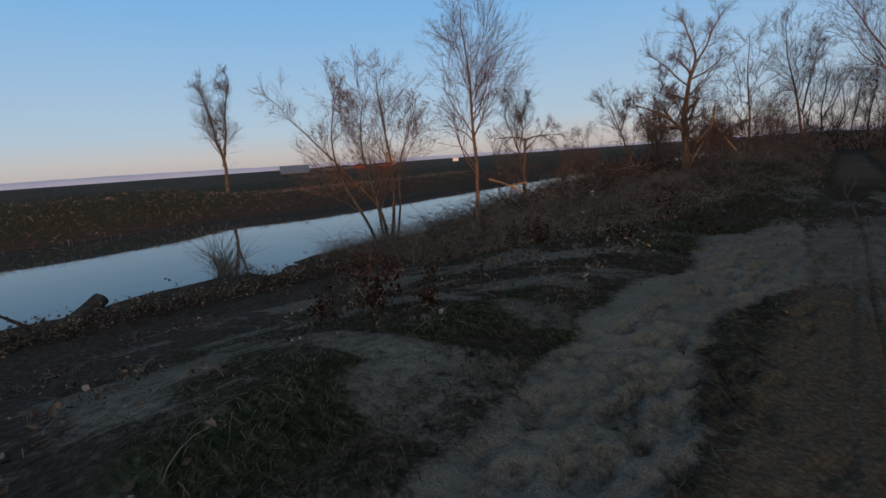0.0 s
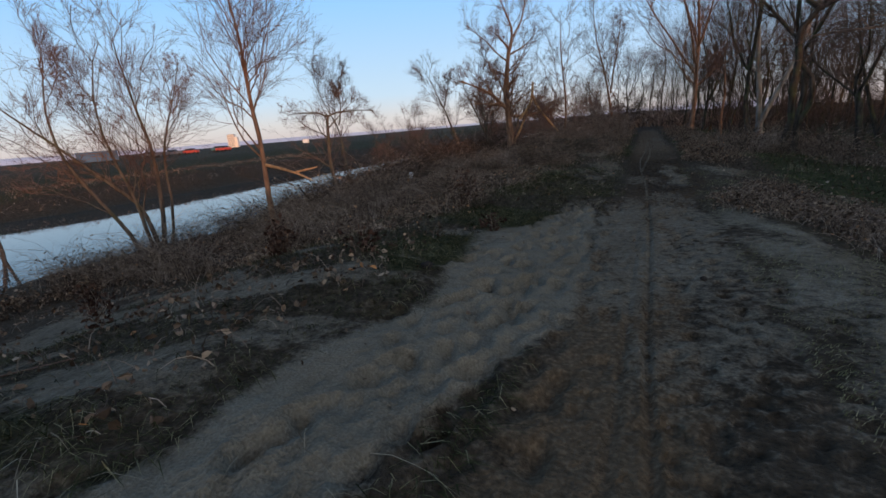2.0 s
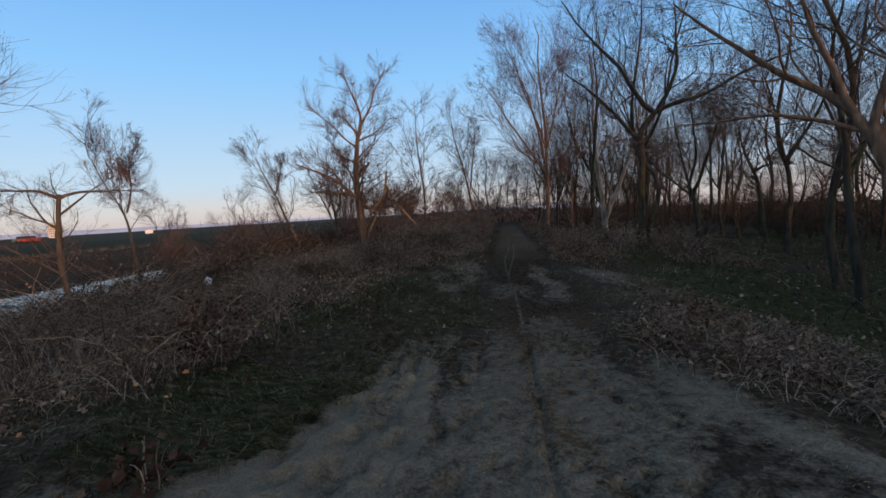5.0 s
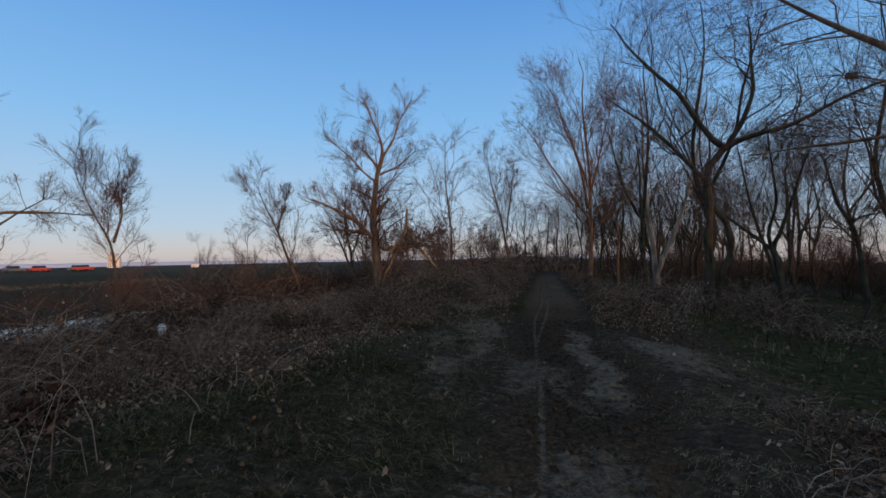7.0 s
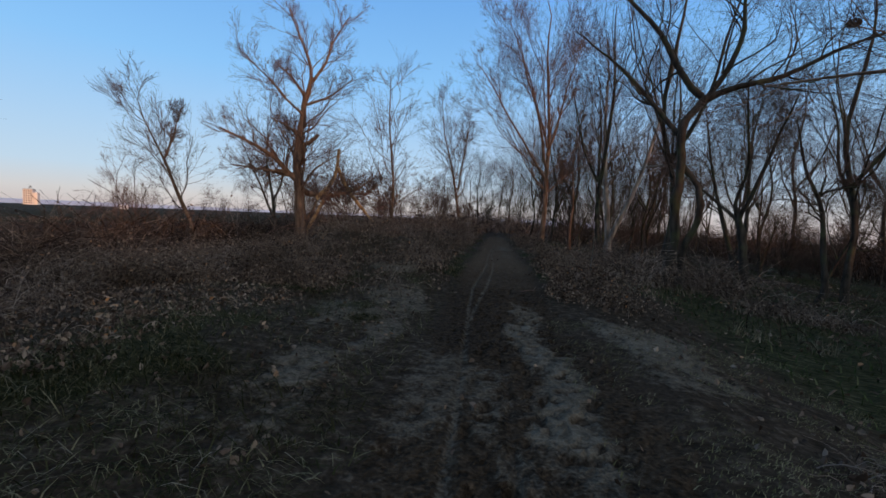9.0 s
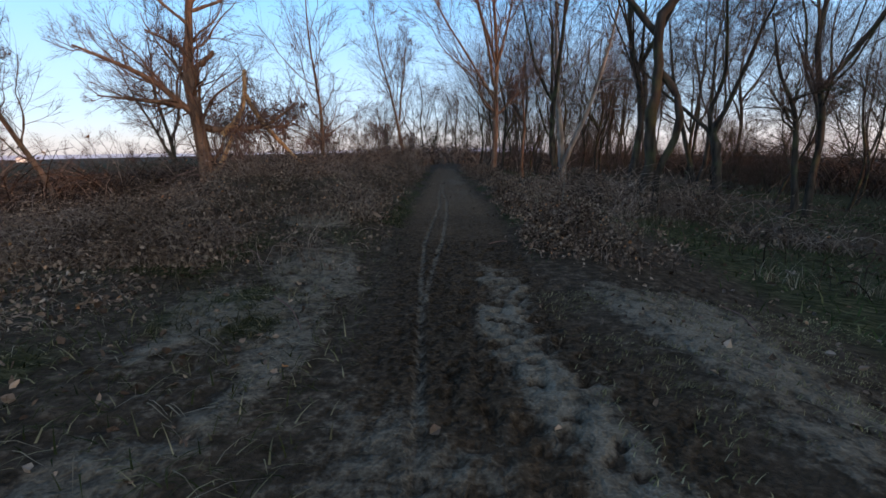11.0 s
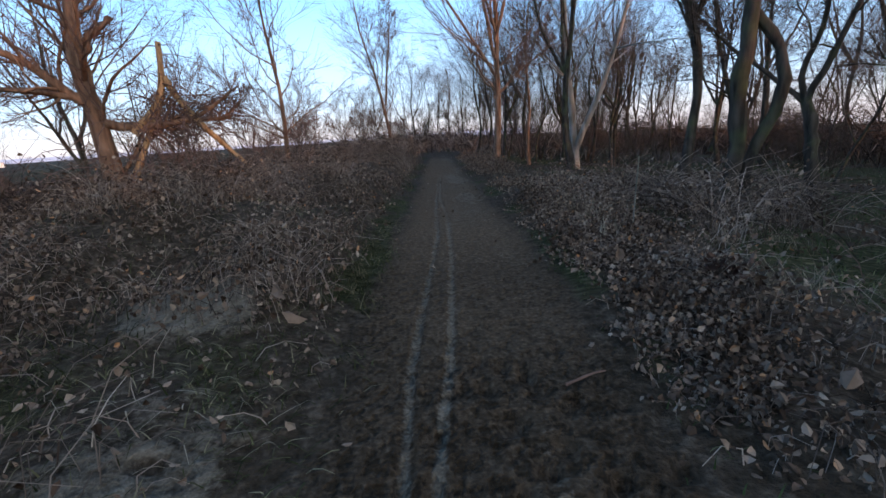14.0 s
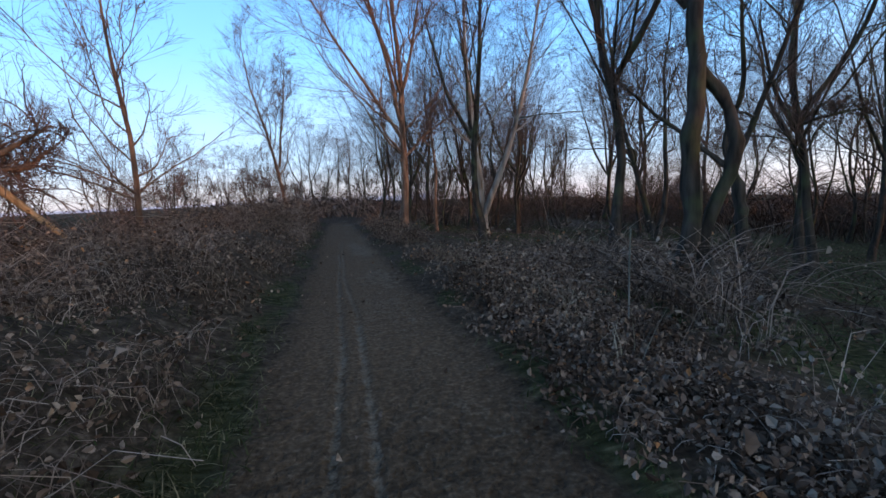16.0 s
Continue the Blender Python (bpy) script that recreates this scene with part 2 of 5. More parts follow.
def path_left(y):
    return np.interp(y, [-14, -6, -2, 3, 6, 8, 11, 13, 17, 24, 32, 60], [-1.0, -0.7, -0.7, -0.5, -0.5, -0.62, -0.7, -0.6, -0.57, -0.6, -0.55, -0.5])


def path_right(y):
    return np.interp(y, [-14, -6, -2, 3, 5, 6.5, 7.5, 8.3, 10.7, 12.5, 15, 22, 30, 60], [0.3, 0.3, 0.4, 1.0, 1.45, 1.45, 1.3, 1.1, 1.05, 1.15, 1.06, 1.03, 0.9, 0.7])


def ground_covers(x, y):
    """How far sand, trodden path and grass cover the ground."""
    wob = (fbm(x * 1.4, y * 1.4, 3, 3) - 0.5) * 0.55
    xs = x + wob
    # wind- and water-laid sand
    # a long strip beside the track, trodden by many feet
    lo = np.interp(y, [-12, -9.5, -8.4, -6, -4.6, -3.6, -3, -1.4, -1, -0.3, 1.7, 4.8], [-1.9, -1.95, -2.18, -2.28, -1.75, -2.1, -2.2, -2.4, -1.96, -1.7, -1.5, -1.3])
    hi = np.interp(y, [-12, -8.8, -7.6, -6.1, -4.5, -3.4, -2.4, -1, 0.7, 3], [-0.9, -0.96, -1.2, -1.05, -0.62, -0.64, -0.69, -0.8, -0.9, -0.8])
    s = 0.95 * step(-0.16, 0.16, x + 0.6 * wob - lo) * step(-0.14, 0.14, hi - x - 0.6 * wob) * (1 - step(0.5, 3.5, y + 3 * wob)) * (0.7 + 0.3 * step(0.3, 0.5, fbm(x * 1.2, y * 0.6, 3, 16)))
    # the right wheel rut, dusted pale
    s = np.maximum(s, 0.62 * band(xs, 0.25, 0.92, 0.22) * band(y, -5.6, 2.0, 1.4) * (0.55 + 0.45 * step(0.35, 0.6, fbm(x * 2.2, y * 1.1, 3, 18))))
    s = np.maximum(s, 0.70 * (0.5 + 0.5 * step(0.3, 0.6, fbm(x * 1.4, y * 1.0, 3, 17))) * step(-0.25, 0.25, np.interp(y, [-8, -3.3, -2, -1.2, 0.7, 2.5], [2.6, 2.4, 2.5, 2.1, 1.6, 1.2]) - xs) * step(0.8, 1.3, xs) * band(y + 2 * wob, -7.0, 1.6, 1.2))
    # thin sand trodden over the whole width of the track
    s = np.maximum(s, 0.6 * band(xs, -0.95, 0.3, 0.25) * band(y + 2 * wob, -4.6, 1.6, 1.0) * (0.6 + 0.4 * step(0.35, 0.6, fbm(x * 2.0, y * 1.1, 3, 23))))
    # patches washed on to the verge and the track
    s = np.maximum(s, 0.66 * band(xs, np.interp(y, [5, 6.5, 7.6, 9, 10.5], [-1.7, -1.75, -2.05, -2.5, -1.9]), np.interp(y, [5, 6.5, 7.6, 9, 10.5], [-1.15, -1.05, -0.85, -1.0, -1.15]), 0.2) * band(y + 1.2 * wob, 4.2, 10.6, 0.7) * (0.35 + 0.65 * step(0.32, 0.52, fbm(x * 1.6, y * 0.9, 3, 8))))
    s = np.maximum(s, 0.8 * band(np.hypot((xs + 2.05) / 0.5, (y - 12.0) / 0.45), -1, 1, 0.35))
    s = np.maximum(s, 0.92 * band(xs, 0.48, np.interp(y, [5, 8.3, 9.2, 10.3], [0.95, 0.9, 0.98, 0.6]), 0.16) * band(y, 4.6, 10.3, 0.7) * (0.68 + 0.32 * step(0.34, 0.55, fbm(x * 2.6, y * 1.3, 3, 21))))
    s = np.maximum(s, 0.78 * band(xs, 1.55, np.interp(y, [6, 7.5, 9], [2.6, 2.8, 2.7]), 0.25) * band(y - 0.3 * (2.2 - x), 6.1, 9.1, 0.5) * (0.45 + 0.55 * step(0.3, 0.5, fbm(x * 1.1, y * 1.1, 3, 22))))
    s = np.maximum(s, 0.45 * step(0.46, 0.64, fbm(x * 1.4, y * 0.6, 3, 5)) * band(x, -0.6, 1.2, 0.3) * band(y, 1, 8, 1.5))
    s = np.maximum(s, 0.58 * step(0.36, 0.64, fbm(x * 1.9, y * 0.9, 3, 19)) * band(x, -0.6, 1.1, 0.3) * band(y, -5.5, 2.5, 1.5))
    bank = step(0.42, 0.60, fbm(x * 0.55 + 0.5 * y, y * 1.5 - 0.4 * x, 4, 14)) * band(x, -11, -2.0, 1.2) * band(y, -16, -0.8, 1.5)
    s = np.maximum(s, 0.62 * bank)
    # the far field lightened with sand colour, standing in for sunlight on it
    s = np.maximum(s, 0.3 * step(58, 80, -x))
    # the worn crown of the path
    s = np.maximum(s, (0.12 + 0.14 * step(0.4, 0.65, fbm(x * 2.0, y * 0.7, 3, 27))) * band(x + 0.5 * wob, 0.15, 1.0, 0.3) * (1 + 0.7 * step(15, 23, y)) * step(11.0, 14.5, y) * (1 - step(38, 50, y)))
    # trodden, damp earth
    wob2 = (fbm(x * 2.3, y * 2.3, 3, 31) - 0.5) * 0.3
    p = band(x + wob2, path_left(y), path_right(y), 0.24) * (1 - 0.85 * s)
    # short green grass
    g = np.maximum(band(x + wob2, path_left(y) - 0.55, path_left(y), 0.2), band(x + wob2, path_right(y), path_right(y) + 0.45, 0.2)) * step(9.5, 12, y) * 0.8 * step(0.42, 0.62, fbm(x * 1.3, y * 0.8, 3, 47))
    g = np.maximum(g, 0.32 * band(x + wob, 1.3, 3.3, 0.4) * band(y, -12, 4.5, 1.2))
    g = np.maximum(g, band(x + wob, -3.6, -1.2, 0.4) * band(y, -14, 11, 1.5) * step(0.40, 0.58, fbm(x * 0.7, y * 0.7, 3, 41)))
    g = np.maximum(g, 0.85 * step(0.30, 0.48, fbm(x * 0.16, y * 0.16, 3, 44)) * step(3.0, 4.4, x))
    g = np.maximum(g, 0.6 * step(38, 41, -x))
    g = g * (1 - 0.75 * s) * (1 - p)
    p = p * (1 - step(33, 45, y))
    return np.clip(s, 0, 1), np.clip(p, 0, 1), np.clip(g, 0, 1)


def height(x, y):
    """The ground without footprints."""
    x, y = np.asarray(x, float), np.asarray(y, float)
    w = step(2, 13, y)
    z = np.interp(x, NEAR_X, NEAR_Z) * (1 - w) + np.interp(x, FAR_X, FAR_Z) * w
    off = step(0.9, 3.0, np.abs(x - 0.4)) * (1 - step(60, 200, np.hypot(x, y)))
    z = z + (0.22 + 0.38 * step(0.3, 0.7, fbm(x * 0.55, y * 0.45, 2, 48))) * band(x, -5.0, -1.45, 0.5) * step(11.0, 14.0, y) * (1 - step(40, 60, y))
    z = z + off * ((fbm(x * 0.35, y * 0.35, 3, 2) - 0.5) * 0.22 + (fbm(x * 1.7, y * 1.7, 2, 7) - 0.5) * 0.07)
    # the path dips a little where the ground is damp
    z = z + np.interp(y, [-12, -6, -3, 0, 6, 9, 12, 15, 22], [0.3, 0.2, 0.1, 0.0, -0.08, -0.16, 0.0, 0.08, 0.0]) * (1 - step(3, 9, np.abs(x)))
    # a dyke added out of view behind the wood, to keep low sun off the path
    z = z + 9.2 * band(x, 41, 47, 4.0) * (1 - step(-14, 4, y))
    return z


def axis(stops):
    out = []
    for a, b, d in stops:
        out.append(np.arange(a, b - d * 0.5, d))
    return np.concatenate(out)


gx = np.concatenate([[-4000, -2500, -1500, -900, -550, -350, -230, -150, -110, -85, -70], axis([(-60, -14, 1.0), (-14, -6, 0.35), (-6, -2.8, 0.15), (-2.8, -0.6, 0.036), (-0.6, 0.6, 0.027), (0.6, 3.2, 0.05), (3.2, 7, 0.15), (7, 16, 0.45), (16, 60, 1.5)]), [60, 75, 95, 130, 190, 300, 500, 900, 1500, 2500, 4000]])
gy = np.concatenate([[-4000, -2000, -1000, -500, -250, -140, -90], axis([(-60, -20, 2.0), (-20, -11, 0.5), (-11, -9.6, 0.1), (-9.6, 2, 0.04), (2, 16, 0.05), (16, 26, 0.12), (26, 50, 0.4), (50, 100, 1.5)]), [100, 120, 150, 200, 300, 500, 900, 1500, 2500, 4000]])
X, Y = np.meshgrid(gx, gy, indexing="ij")
Z = height(X, Y)
sand, path, green = ground_covers(X, Y)
near = band(X, -7, 6, 0.5) * band(Y, -11, 24, 1.0)
# trampled relief: soft lumps in sand, clods in the damp earth
Z += near * sand * ((fbm(X * 3, Y * 3, 2, 51) - 0.5) * 0.02)
Z += near * path * ((fbm(X * 8, Y * 8, 3, 55) - 0.5) * np.interp(Y, [-9, 2, 9, 14], [0.035, 0.05, 0.06, 0.014]))
Z += near * green * ((fbm(X * 7, Y * 7, 2, 57) - 0.5) * 0.05)
Z -= near * path * 0.03
# ripples in the sand at the edge of the wood
Z += 0.018 * np.sin((Y * 0.8 + X * 0.62) * 26 + 6 * fbm(X, Y, 2, 61)) * band(X, 1.5, 2.9, 0.2) * band(Y, 6.4, 9.5, 0.4)
damp = np.clip(band(Y + 3 * (fbm(X * 0.9, Y * 0.9, 3, 63) - 0.5), 2.6, 12.4, 2.8) * (0.6 + 0.4 * fbm(X * 1.3, Y * 0.6, 2, 64)) + step(9, 13, Y) * (1 - step(0.0, 0.35, np.minimum(X - path_left(Y), path_right(Y) - X))) * 0.25, 0, 1)
rs = np.random.default_rng(5)


def press(px, py, turn, lx, ly, deep, bare=0.0):
    """One print: a hollow with a raised rim, through to the damp earth where bare is near 1."""
    reach = max(lx, ly) * 2.2
    i0, i1 = np.searchsorted(gx, (px - reach, px + reach))
    j0, j1 = np.searchsorted(gy, (py - reach, py + reach))
    if i1 - i0 < 2 or j1 - j0 < 2:
        return
    dx, dy = X[i0:i1, j0:j1] - px, Y[i0:i1, j0:j1] - py
    c, s_ = math.cos(turn), math.sin(turn)
    q = ((dx * c + dy * s_) / lx) ** 2 + ((-dx * s_ + dy * c) / ly) ** 2
    Z[i0:i1, j0:j1] += -deep * np.exp(-q * q * q) + 0.12 * deep * np.exp(-((np.sqrt(q) - 1.45) ** 2) * 6)
    sand[i0:i1, j0:j1] *= 1 - bare * np.exp(-q * q)


for _ in range(520):        # shoe prints in the sand left of the track, their shade faintly painted in
    py = rs.uniform(-11, 2.0)
    press(rs.normal(-1.35, 0.42), py, rs.normal(0, 0.35), rs.uniform(0.055, 0.08), rs.uniform(0.11, 0.17), rs.uniform(0.025, 0.055), rs.uniform(0.0, 0.2))
for _ in range(620):        # smaller prints in the track and its right side
    py = rs.uniform(-10, 11.5)
    press(rs.normal(0.5, 0.42), py, rs.uniform(0, 3.1), rs.uniform(0.04, 0.06), rs.uniform(0.05, 0.085), rs.uniform(0.02, 0.04), rs.uniform(0.1, 0.4))
for _ in range(140):
    press(rs.normal(-1.55, 0.35), rs.uniform(3.5, 10.5), rs.uniform(0, 3), 0.06, 0.11, rs.uniform(0.008, 0.025), rs.uniform(0.0, 0.4))
for _ in range(95):        # hoof prints in the pale patch beside the wheel tracks
    press(rs.normal(0.78, 0.22), rs.uniform(4.8, 10.4), rs.uniform(-0.5, 0.5), rs.uniform(0.035, 0.05), rs.uniform(0.045, 0.065), rs.uniform(0.03, 0.05), rs.uniform(0.8, 1.0))


def groove(line, half, deep, y0, y1):
    d = np.abs(X - line(Y))
    run = band(Y, y0, y1, 0.4) * (0.65 + 0.5 * vnoise(Y * 1.3, Y * 0 + 3, 9))
    return run * (-deep * np.exp(-(d / half) ** 4) + 0.5 * deep * np.exp(-((d - 1.7 * half) / (0.6 * half)) ** 2))


def wheel_line(ys, xs, amp, seed):
    return lambda y: np.interp(y, ys, xs) + amp * (vnoise(y * 0.5, y * 0, seed) - 0.5)


# bicycle tracks, pressed smooth and pale where the earth is damp
def pale(line, y0, y1):
    return 0.54 * band(Y, y0, y1, 0.8) * np.exp(-((X - line(Y)) / 0.04) ** 4) * (0.75 + 0.35 * vnoise(Y * 0.7, Y * 0 + 5, 9)) * (1 - 0.2 * step(13, 18, Y))


LINE_A = wheel_line([2, 5, 7.4, 9.7, 11.2, 14.8, 19, 28], [0.0, -0.05, -0.13, -0.22, -0.24, -0.05, -0.06, 0.05], 0.03, 72)
LINE_B = wheel_line([2, 8.6, 9.9, 11.6, 13.7, 16.4, 19, 28], [-0.02, -0.17, -0.1, 0.03, 0.11, 0.12, 0.03, 0.12], 0.03, 73)
sand = np.maximum(sand, np.maximum(pale(LINE_A, 2.5, 26), pale(LINE_B, 6.0, 26)))
Z += groove(wheel_line([-10, -5, 0, 5], [0.0, -0.03, 0.02, 0.0], 0.05, 71), 0.028, 0.028, -9.5, 2.0)
Z += groove(LINE_A, 0.034, 0.016, 2.5, 26)
Z += groove(LINE_B, 0.034, 0.014, 6.0, 26)
Z += groove(wheel_line([2, 8, 12], [0.32, 0.30, 0.36], 0.12, 74), 0.026, 0.018, 3.0, 10.0)
Z += groove(wheel_line([-10, -5, 0, 5], [-0.25, -0.2, -0.14, 0.1], 0.12, 75), 0.028, 0.016, -9.5, -0.5)
nx, ny = X.shape
idx = np.arange(nx * ny).reshape(nx, ny)
quads = np.stack([idx[:-1, :-1], idx[1:, :-1], idx[1:, 1:], idx[:-1, 1:]], -1).reshape(-1, 4)

gm, n, l, b = material("riverside_ground", 0.95, 0.03)
at = n.new("ShaderNodeAttribute")
at.attribute_name = "cover"
sep = n.new("ShaderNodeSeparateColor")
l.new(at.outputs["Color"], sep.inputs[0])
fine, mid, wide = add_noise(n, l, 60, 5), add_noise(n, l, 9, 5), add_noise(n, l, 0.7, 4)
lay = add_noise(n, l, 14, 4, (0.35, 1.3, 1))
crumb = add_noise(n, l, 30, 5)
ragged = add_math(n, l, 'ADD', add_math(n, l, 'MULTIPLY', mid.outputs[0], 0.6), add_math(n, l, 'MULTIPLY', crumb.outputs[0], 0.4))
litter = add_ramp(n, l, ragged, [(0.32, (0.016, 0.012, 0.008)), (0.52, (0.048, 0.036, 0.024)), (0.70, (0.125, 0.096, 0.066))]).outputs[0]
dry_earth = add_ramp(n, l, crumb.outputs[0], [(0.28, (0.056, 0.038, 0.022)), (0.55, (0.098, 0.068, 0.041)), (0.76, (0.150, 0.107, 0.067))]).outputs[0]
wet_earth = add_ramp(n, l, crumb.outputs[0], [(0.28, (0.016, 0.0115, 0.0072)), (0.55, (0.042, 0.030, 0.019)), (0.76, (0.088, 0.065, 0.042))]).outputs[0]
earth = add_mix(n, l, at.outputs["Alpha"], dry_earth, wet_earth)
turf = add_ramp(n, l, lay.outputs[0], [(0.34, (0.014, 0.016, 0.007)), (0.56, (0.042, 0.042, 0.019)), (0.76, (0.125, 0.112, 0.060))]).outputs[0]
grit = add_ramp(n, l, fine.outputs[0], [(0.25, (0.122, 0.103, 0.074)), (0.6, (0.188, 0.160, 0.117)), (0.85, (0.26, 0.225, 0.168))]).outputs[0]
grit = add_mix(n, l, 0.55, grit, add_ramp(n, l, wide.outputs[0], [(0.3, (0.55, 0.53, 0.50)), (0.7, (1, 1, 1))]).outputs[0], 'MULTIPLY')
edge = lambda v, k: add_ramp(n, l, add_math(n, l, 'ADD', v, add_math(n, l, 'MULTIPLY', add_math(n, l, 'SUBTRACT', ragged, 0.5), k)), [(0.24, (0, 0, 0)), (0.76, (1, 1, 1))]).outputs[0]
c = add_mix(n, l, edge(sep.outputs[2], 0.9), litter, turf)
c = add_mix(n, l, edge(sep.outputs[1], 0.9), c, earth)
c = add_mix(n, l, edge(sep.outputs[0], 1.5), c, grit)
# trodden hollows, many to a pace, darkened for damp and for the shade inside
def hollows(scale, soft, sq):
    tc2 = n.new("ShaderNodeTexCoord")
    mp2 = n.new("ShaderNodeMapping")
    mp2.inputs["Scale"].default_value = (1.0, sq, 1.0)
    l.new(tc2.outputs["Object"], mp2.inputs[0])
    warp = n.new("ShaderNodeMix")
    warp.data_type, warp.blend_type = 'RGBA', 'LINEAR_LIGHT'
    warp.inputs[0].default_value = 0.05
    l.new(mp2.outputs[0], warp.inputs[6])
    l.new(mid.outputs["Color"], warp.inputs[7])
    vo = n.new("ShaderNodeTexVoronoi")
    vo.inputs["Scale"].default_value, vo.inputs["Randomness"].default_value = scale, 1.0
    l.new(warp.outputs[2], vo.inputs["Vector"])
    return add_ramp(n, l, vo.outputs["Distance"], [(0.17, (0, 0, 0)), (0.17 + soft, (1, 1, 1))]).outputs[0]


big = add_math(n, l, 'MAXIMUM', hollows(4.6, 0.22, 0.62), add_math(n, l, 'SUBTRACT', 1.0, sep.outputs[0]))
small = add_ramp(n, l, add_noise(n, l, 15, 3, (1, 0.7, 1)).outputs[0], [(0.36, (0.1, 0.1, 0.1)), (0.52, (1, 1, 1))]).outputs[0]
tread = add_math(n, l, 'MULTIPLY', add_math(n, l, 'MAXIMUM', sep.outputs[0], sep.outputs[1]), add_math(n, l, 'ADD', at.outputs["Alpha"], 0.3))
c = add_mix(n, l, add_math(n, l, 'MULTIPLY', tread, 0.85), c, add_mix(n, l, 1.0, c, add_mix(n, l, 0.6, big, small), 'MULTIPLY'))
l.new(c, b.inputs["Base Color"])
rel = add_math(n, l, 'MULTIPLY', add_math(n, l, 'ADD', big, add_math(n, l, 'MULTIPLY', small, 0.6)), add_math(n, l, 'MULTIPLY', tread, 0.9))
hgt = add_math(n, l, 'ADD', mid.outputs[0], add_math(n, l, 'MULTIPLY', fine.outputs[0], 0.35))
add_bump(n, l, b, add_math(n, l, 'ADD', hgt, rel), 1.0, 0.045)
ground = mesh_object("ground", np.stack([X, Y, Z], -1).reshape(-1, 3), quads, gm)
col = ground.data.color_attributes.new("cover", 'FLOAT_COLOR', 'POINT')
col.data.foreach_set("color", np.stack([sand, path, green, damp], -1).astype(np.float32).ravel())
tagged(ground, "uneven riverside ground of pale sand, trodden damp earth, grass and leaf litter", "ground", kind="structure")

# ---- river ----
wm, n, l, b = material("river_water", 0.03, 0.5)
b.inputs["IOR"].default_value = 1.33
b.inputs["Base Color"].default_value = (0.030, 0.040, 0.036, 1)
ripple = add_noise(n, l, 1.1, 3, (1, 0.45, 1))
add_bump(n, l, b, ripple.outputs[0], 0.05, 0.06)
wx, wy = np.linspace(-45, -13, 28), np.linspace(-130, 130, 130)
WX, WY = np.meshgrid(wx, wy, indexing="ij")
wi = np.arange(WX.size).reshape(WX.shape)
water = mesh_object("river_water", np.stack([WX, WY, np.full_like(WX, WATER)], -1).reshape(-1, 3), np.stack([wi[:-1, :-1], wi[1:, :-1], wi[1:, 1:], wi[:-1, 1:]], -1).reshape(-1, 4), wm)
tagged(water, "calm river water mirroring the evening sky", "water", kind="structure")

# ---- trees ----


def resample(line, n):
    """A line of a few corners as n places on a smooth curve."""
    p = np.array(line, float)
    if len(p) > 2:
        d = np.r_[0, np.cumsum(np.linalg.norm(np.diff(p, axis=0), axis=1))]
        s = np.linspace(0, d[-1], n)
        q = np.stack([np.interp(s, d, p[:, k]) for k in range(3)], 1)
        for _ in range(2):
            q[1:-1] = 0.25 * q[:-2] + 0.5 * q[1:-1] + 0.25 * q[2:]
        return q
    return p[0] + (p[1] - p[0]) * np.linspace(0, 1, n)[:, None]


def grow(rng, pts, rad, k, t0, t1, reach, angle, n, thick, up=0.12, wander=0.25, tip=0.25, least=0.004, slim=0.016):
    """k branches on each of the given lines."""
    m, np_, _ = pts.shape
    t = rng.uniform(t0, t1, (m, k))
    f = t * (np_ - 1)
    i = np.minimum(f.astype(int), np_ - 2)
    u = (f - i)[..., None]
    row = np.arange(m)[:, None]
    base = pts[row, i] * (1 - u) + pts[row, i + 1] * u
    tan = unit(pts[row, i + 1] - pts[row, i])
    r0 = (rad[row, i] * (1 - u[..., 0]) + rad[row, i + 1] * u[..., 0])
    v = rng.normal(size=tan.shape)
    v = unit(v - (v * tan).sum(-1, keepdims=True) * tan)
    a = np.radians(rng.normal(angle, 11, t.shape))[..., None]
    d = np.cos(a) * tan + np.sin(a) * v
    plen = np.linalg.norm(np.diff(pts, axis=1), axis=-1).sum(1)[:, None]
    length = plen * reach * (1.12 - 0.58 * t) * rng.uniform(0.6, 1.25, t.shape)
    base, d, length, r0 = base.reshape(-1, 3), d.reshape(-1, 3), length.ravel(), r0.ravel()
    out = np.empty((len(base), n, 3))
    out[:, 0] = base
    for s in range(1, n):
        d = unit(d + wander * rng.normal(size=d.shape) * 0.6 + np.array([0, 0, up]))
        out[:, s] = out[:, s - 1] + d * (length / (n - 1))[:, None]
    start = np.minimum(np.maximum(r0 * thick, least), length * slim + least)
    taper = 1 - (1 - tip) * np.linspace(0, 1, n)
    return out, np.maximum(start[:, None] * taper, least * 0.7)


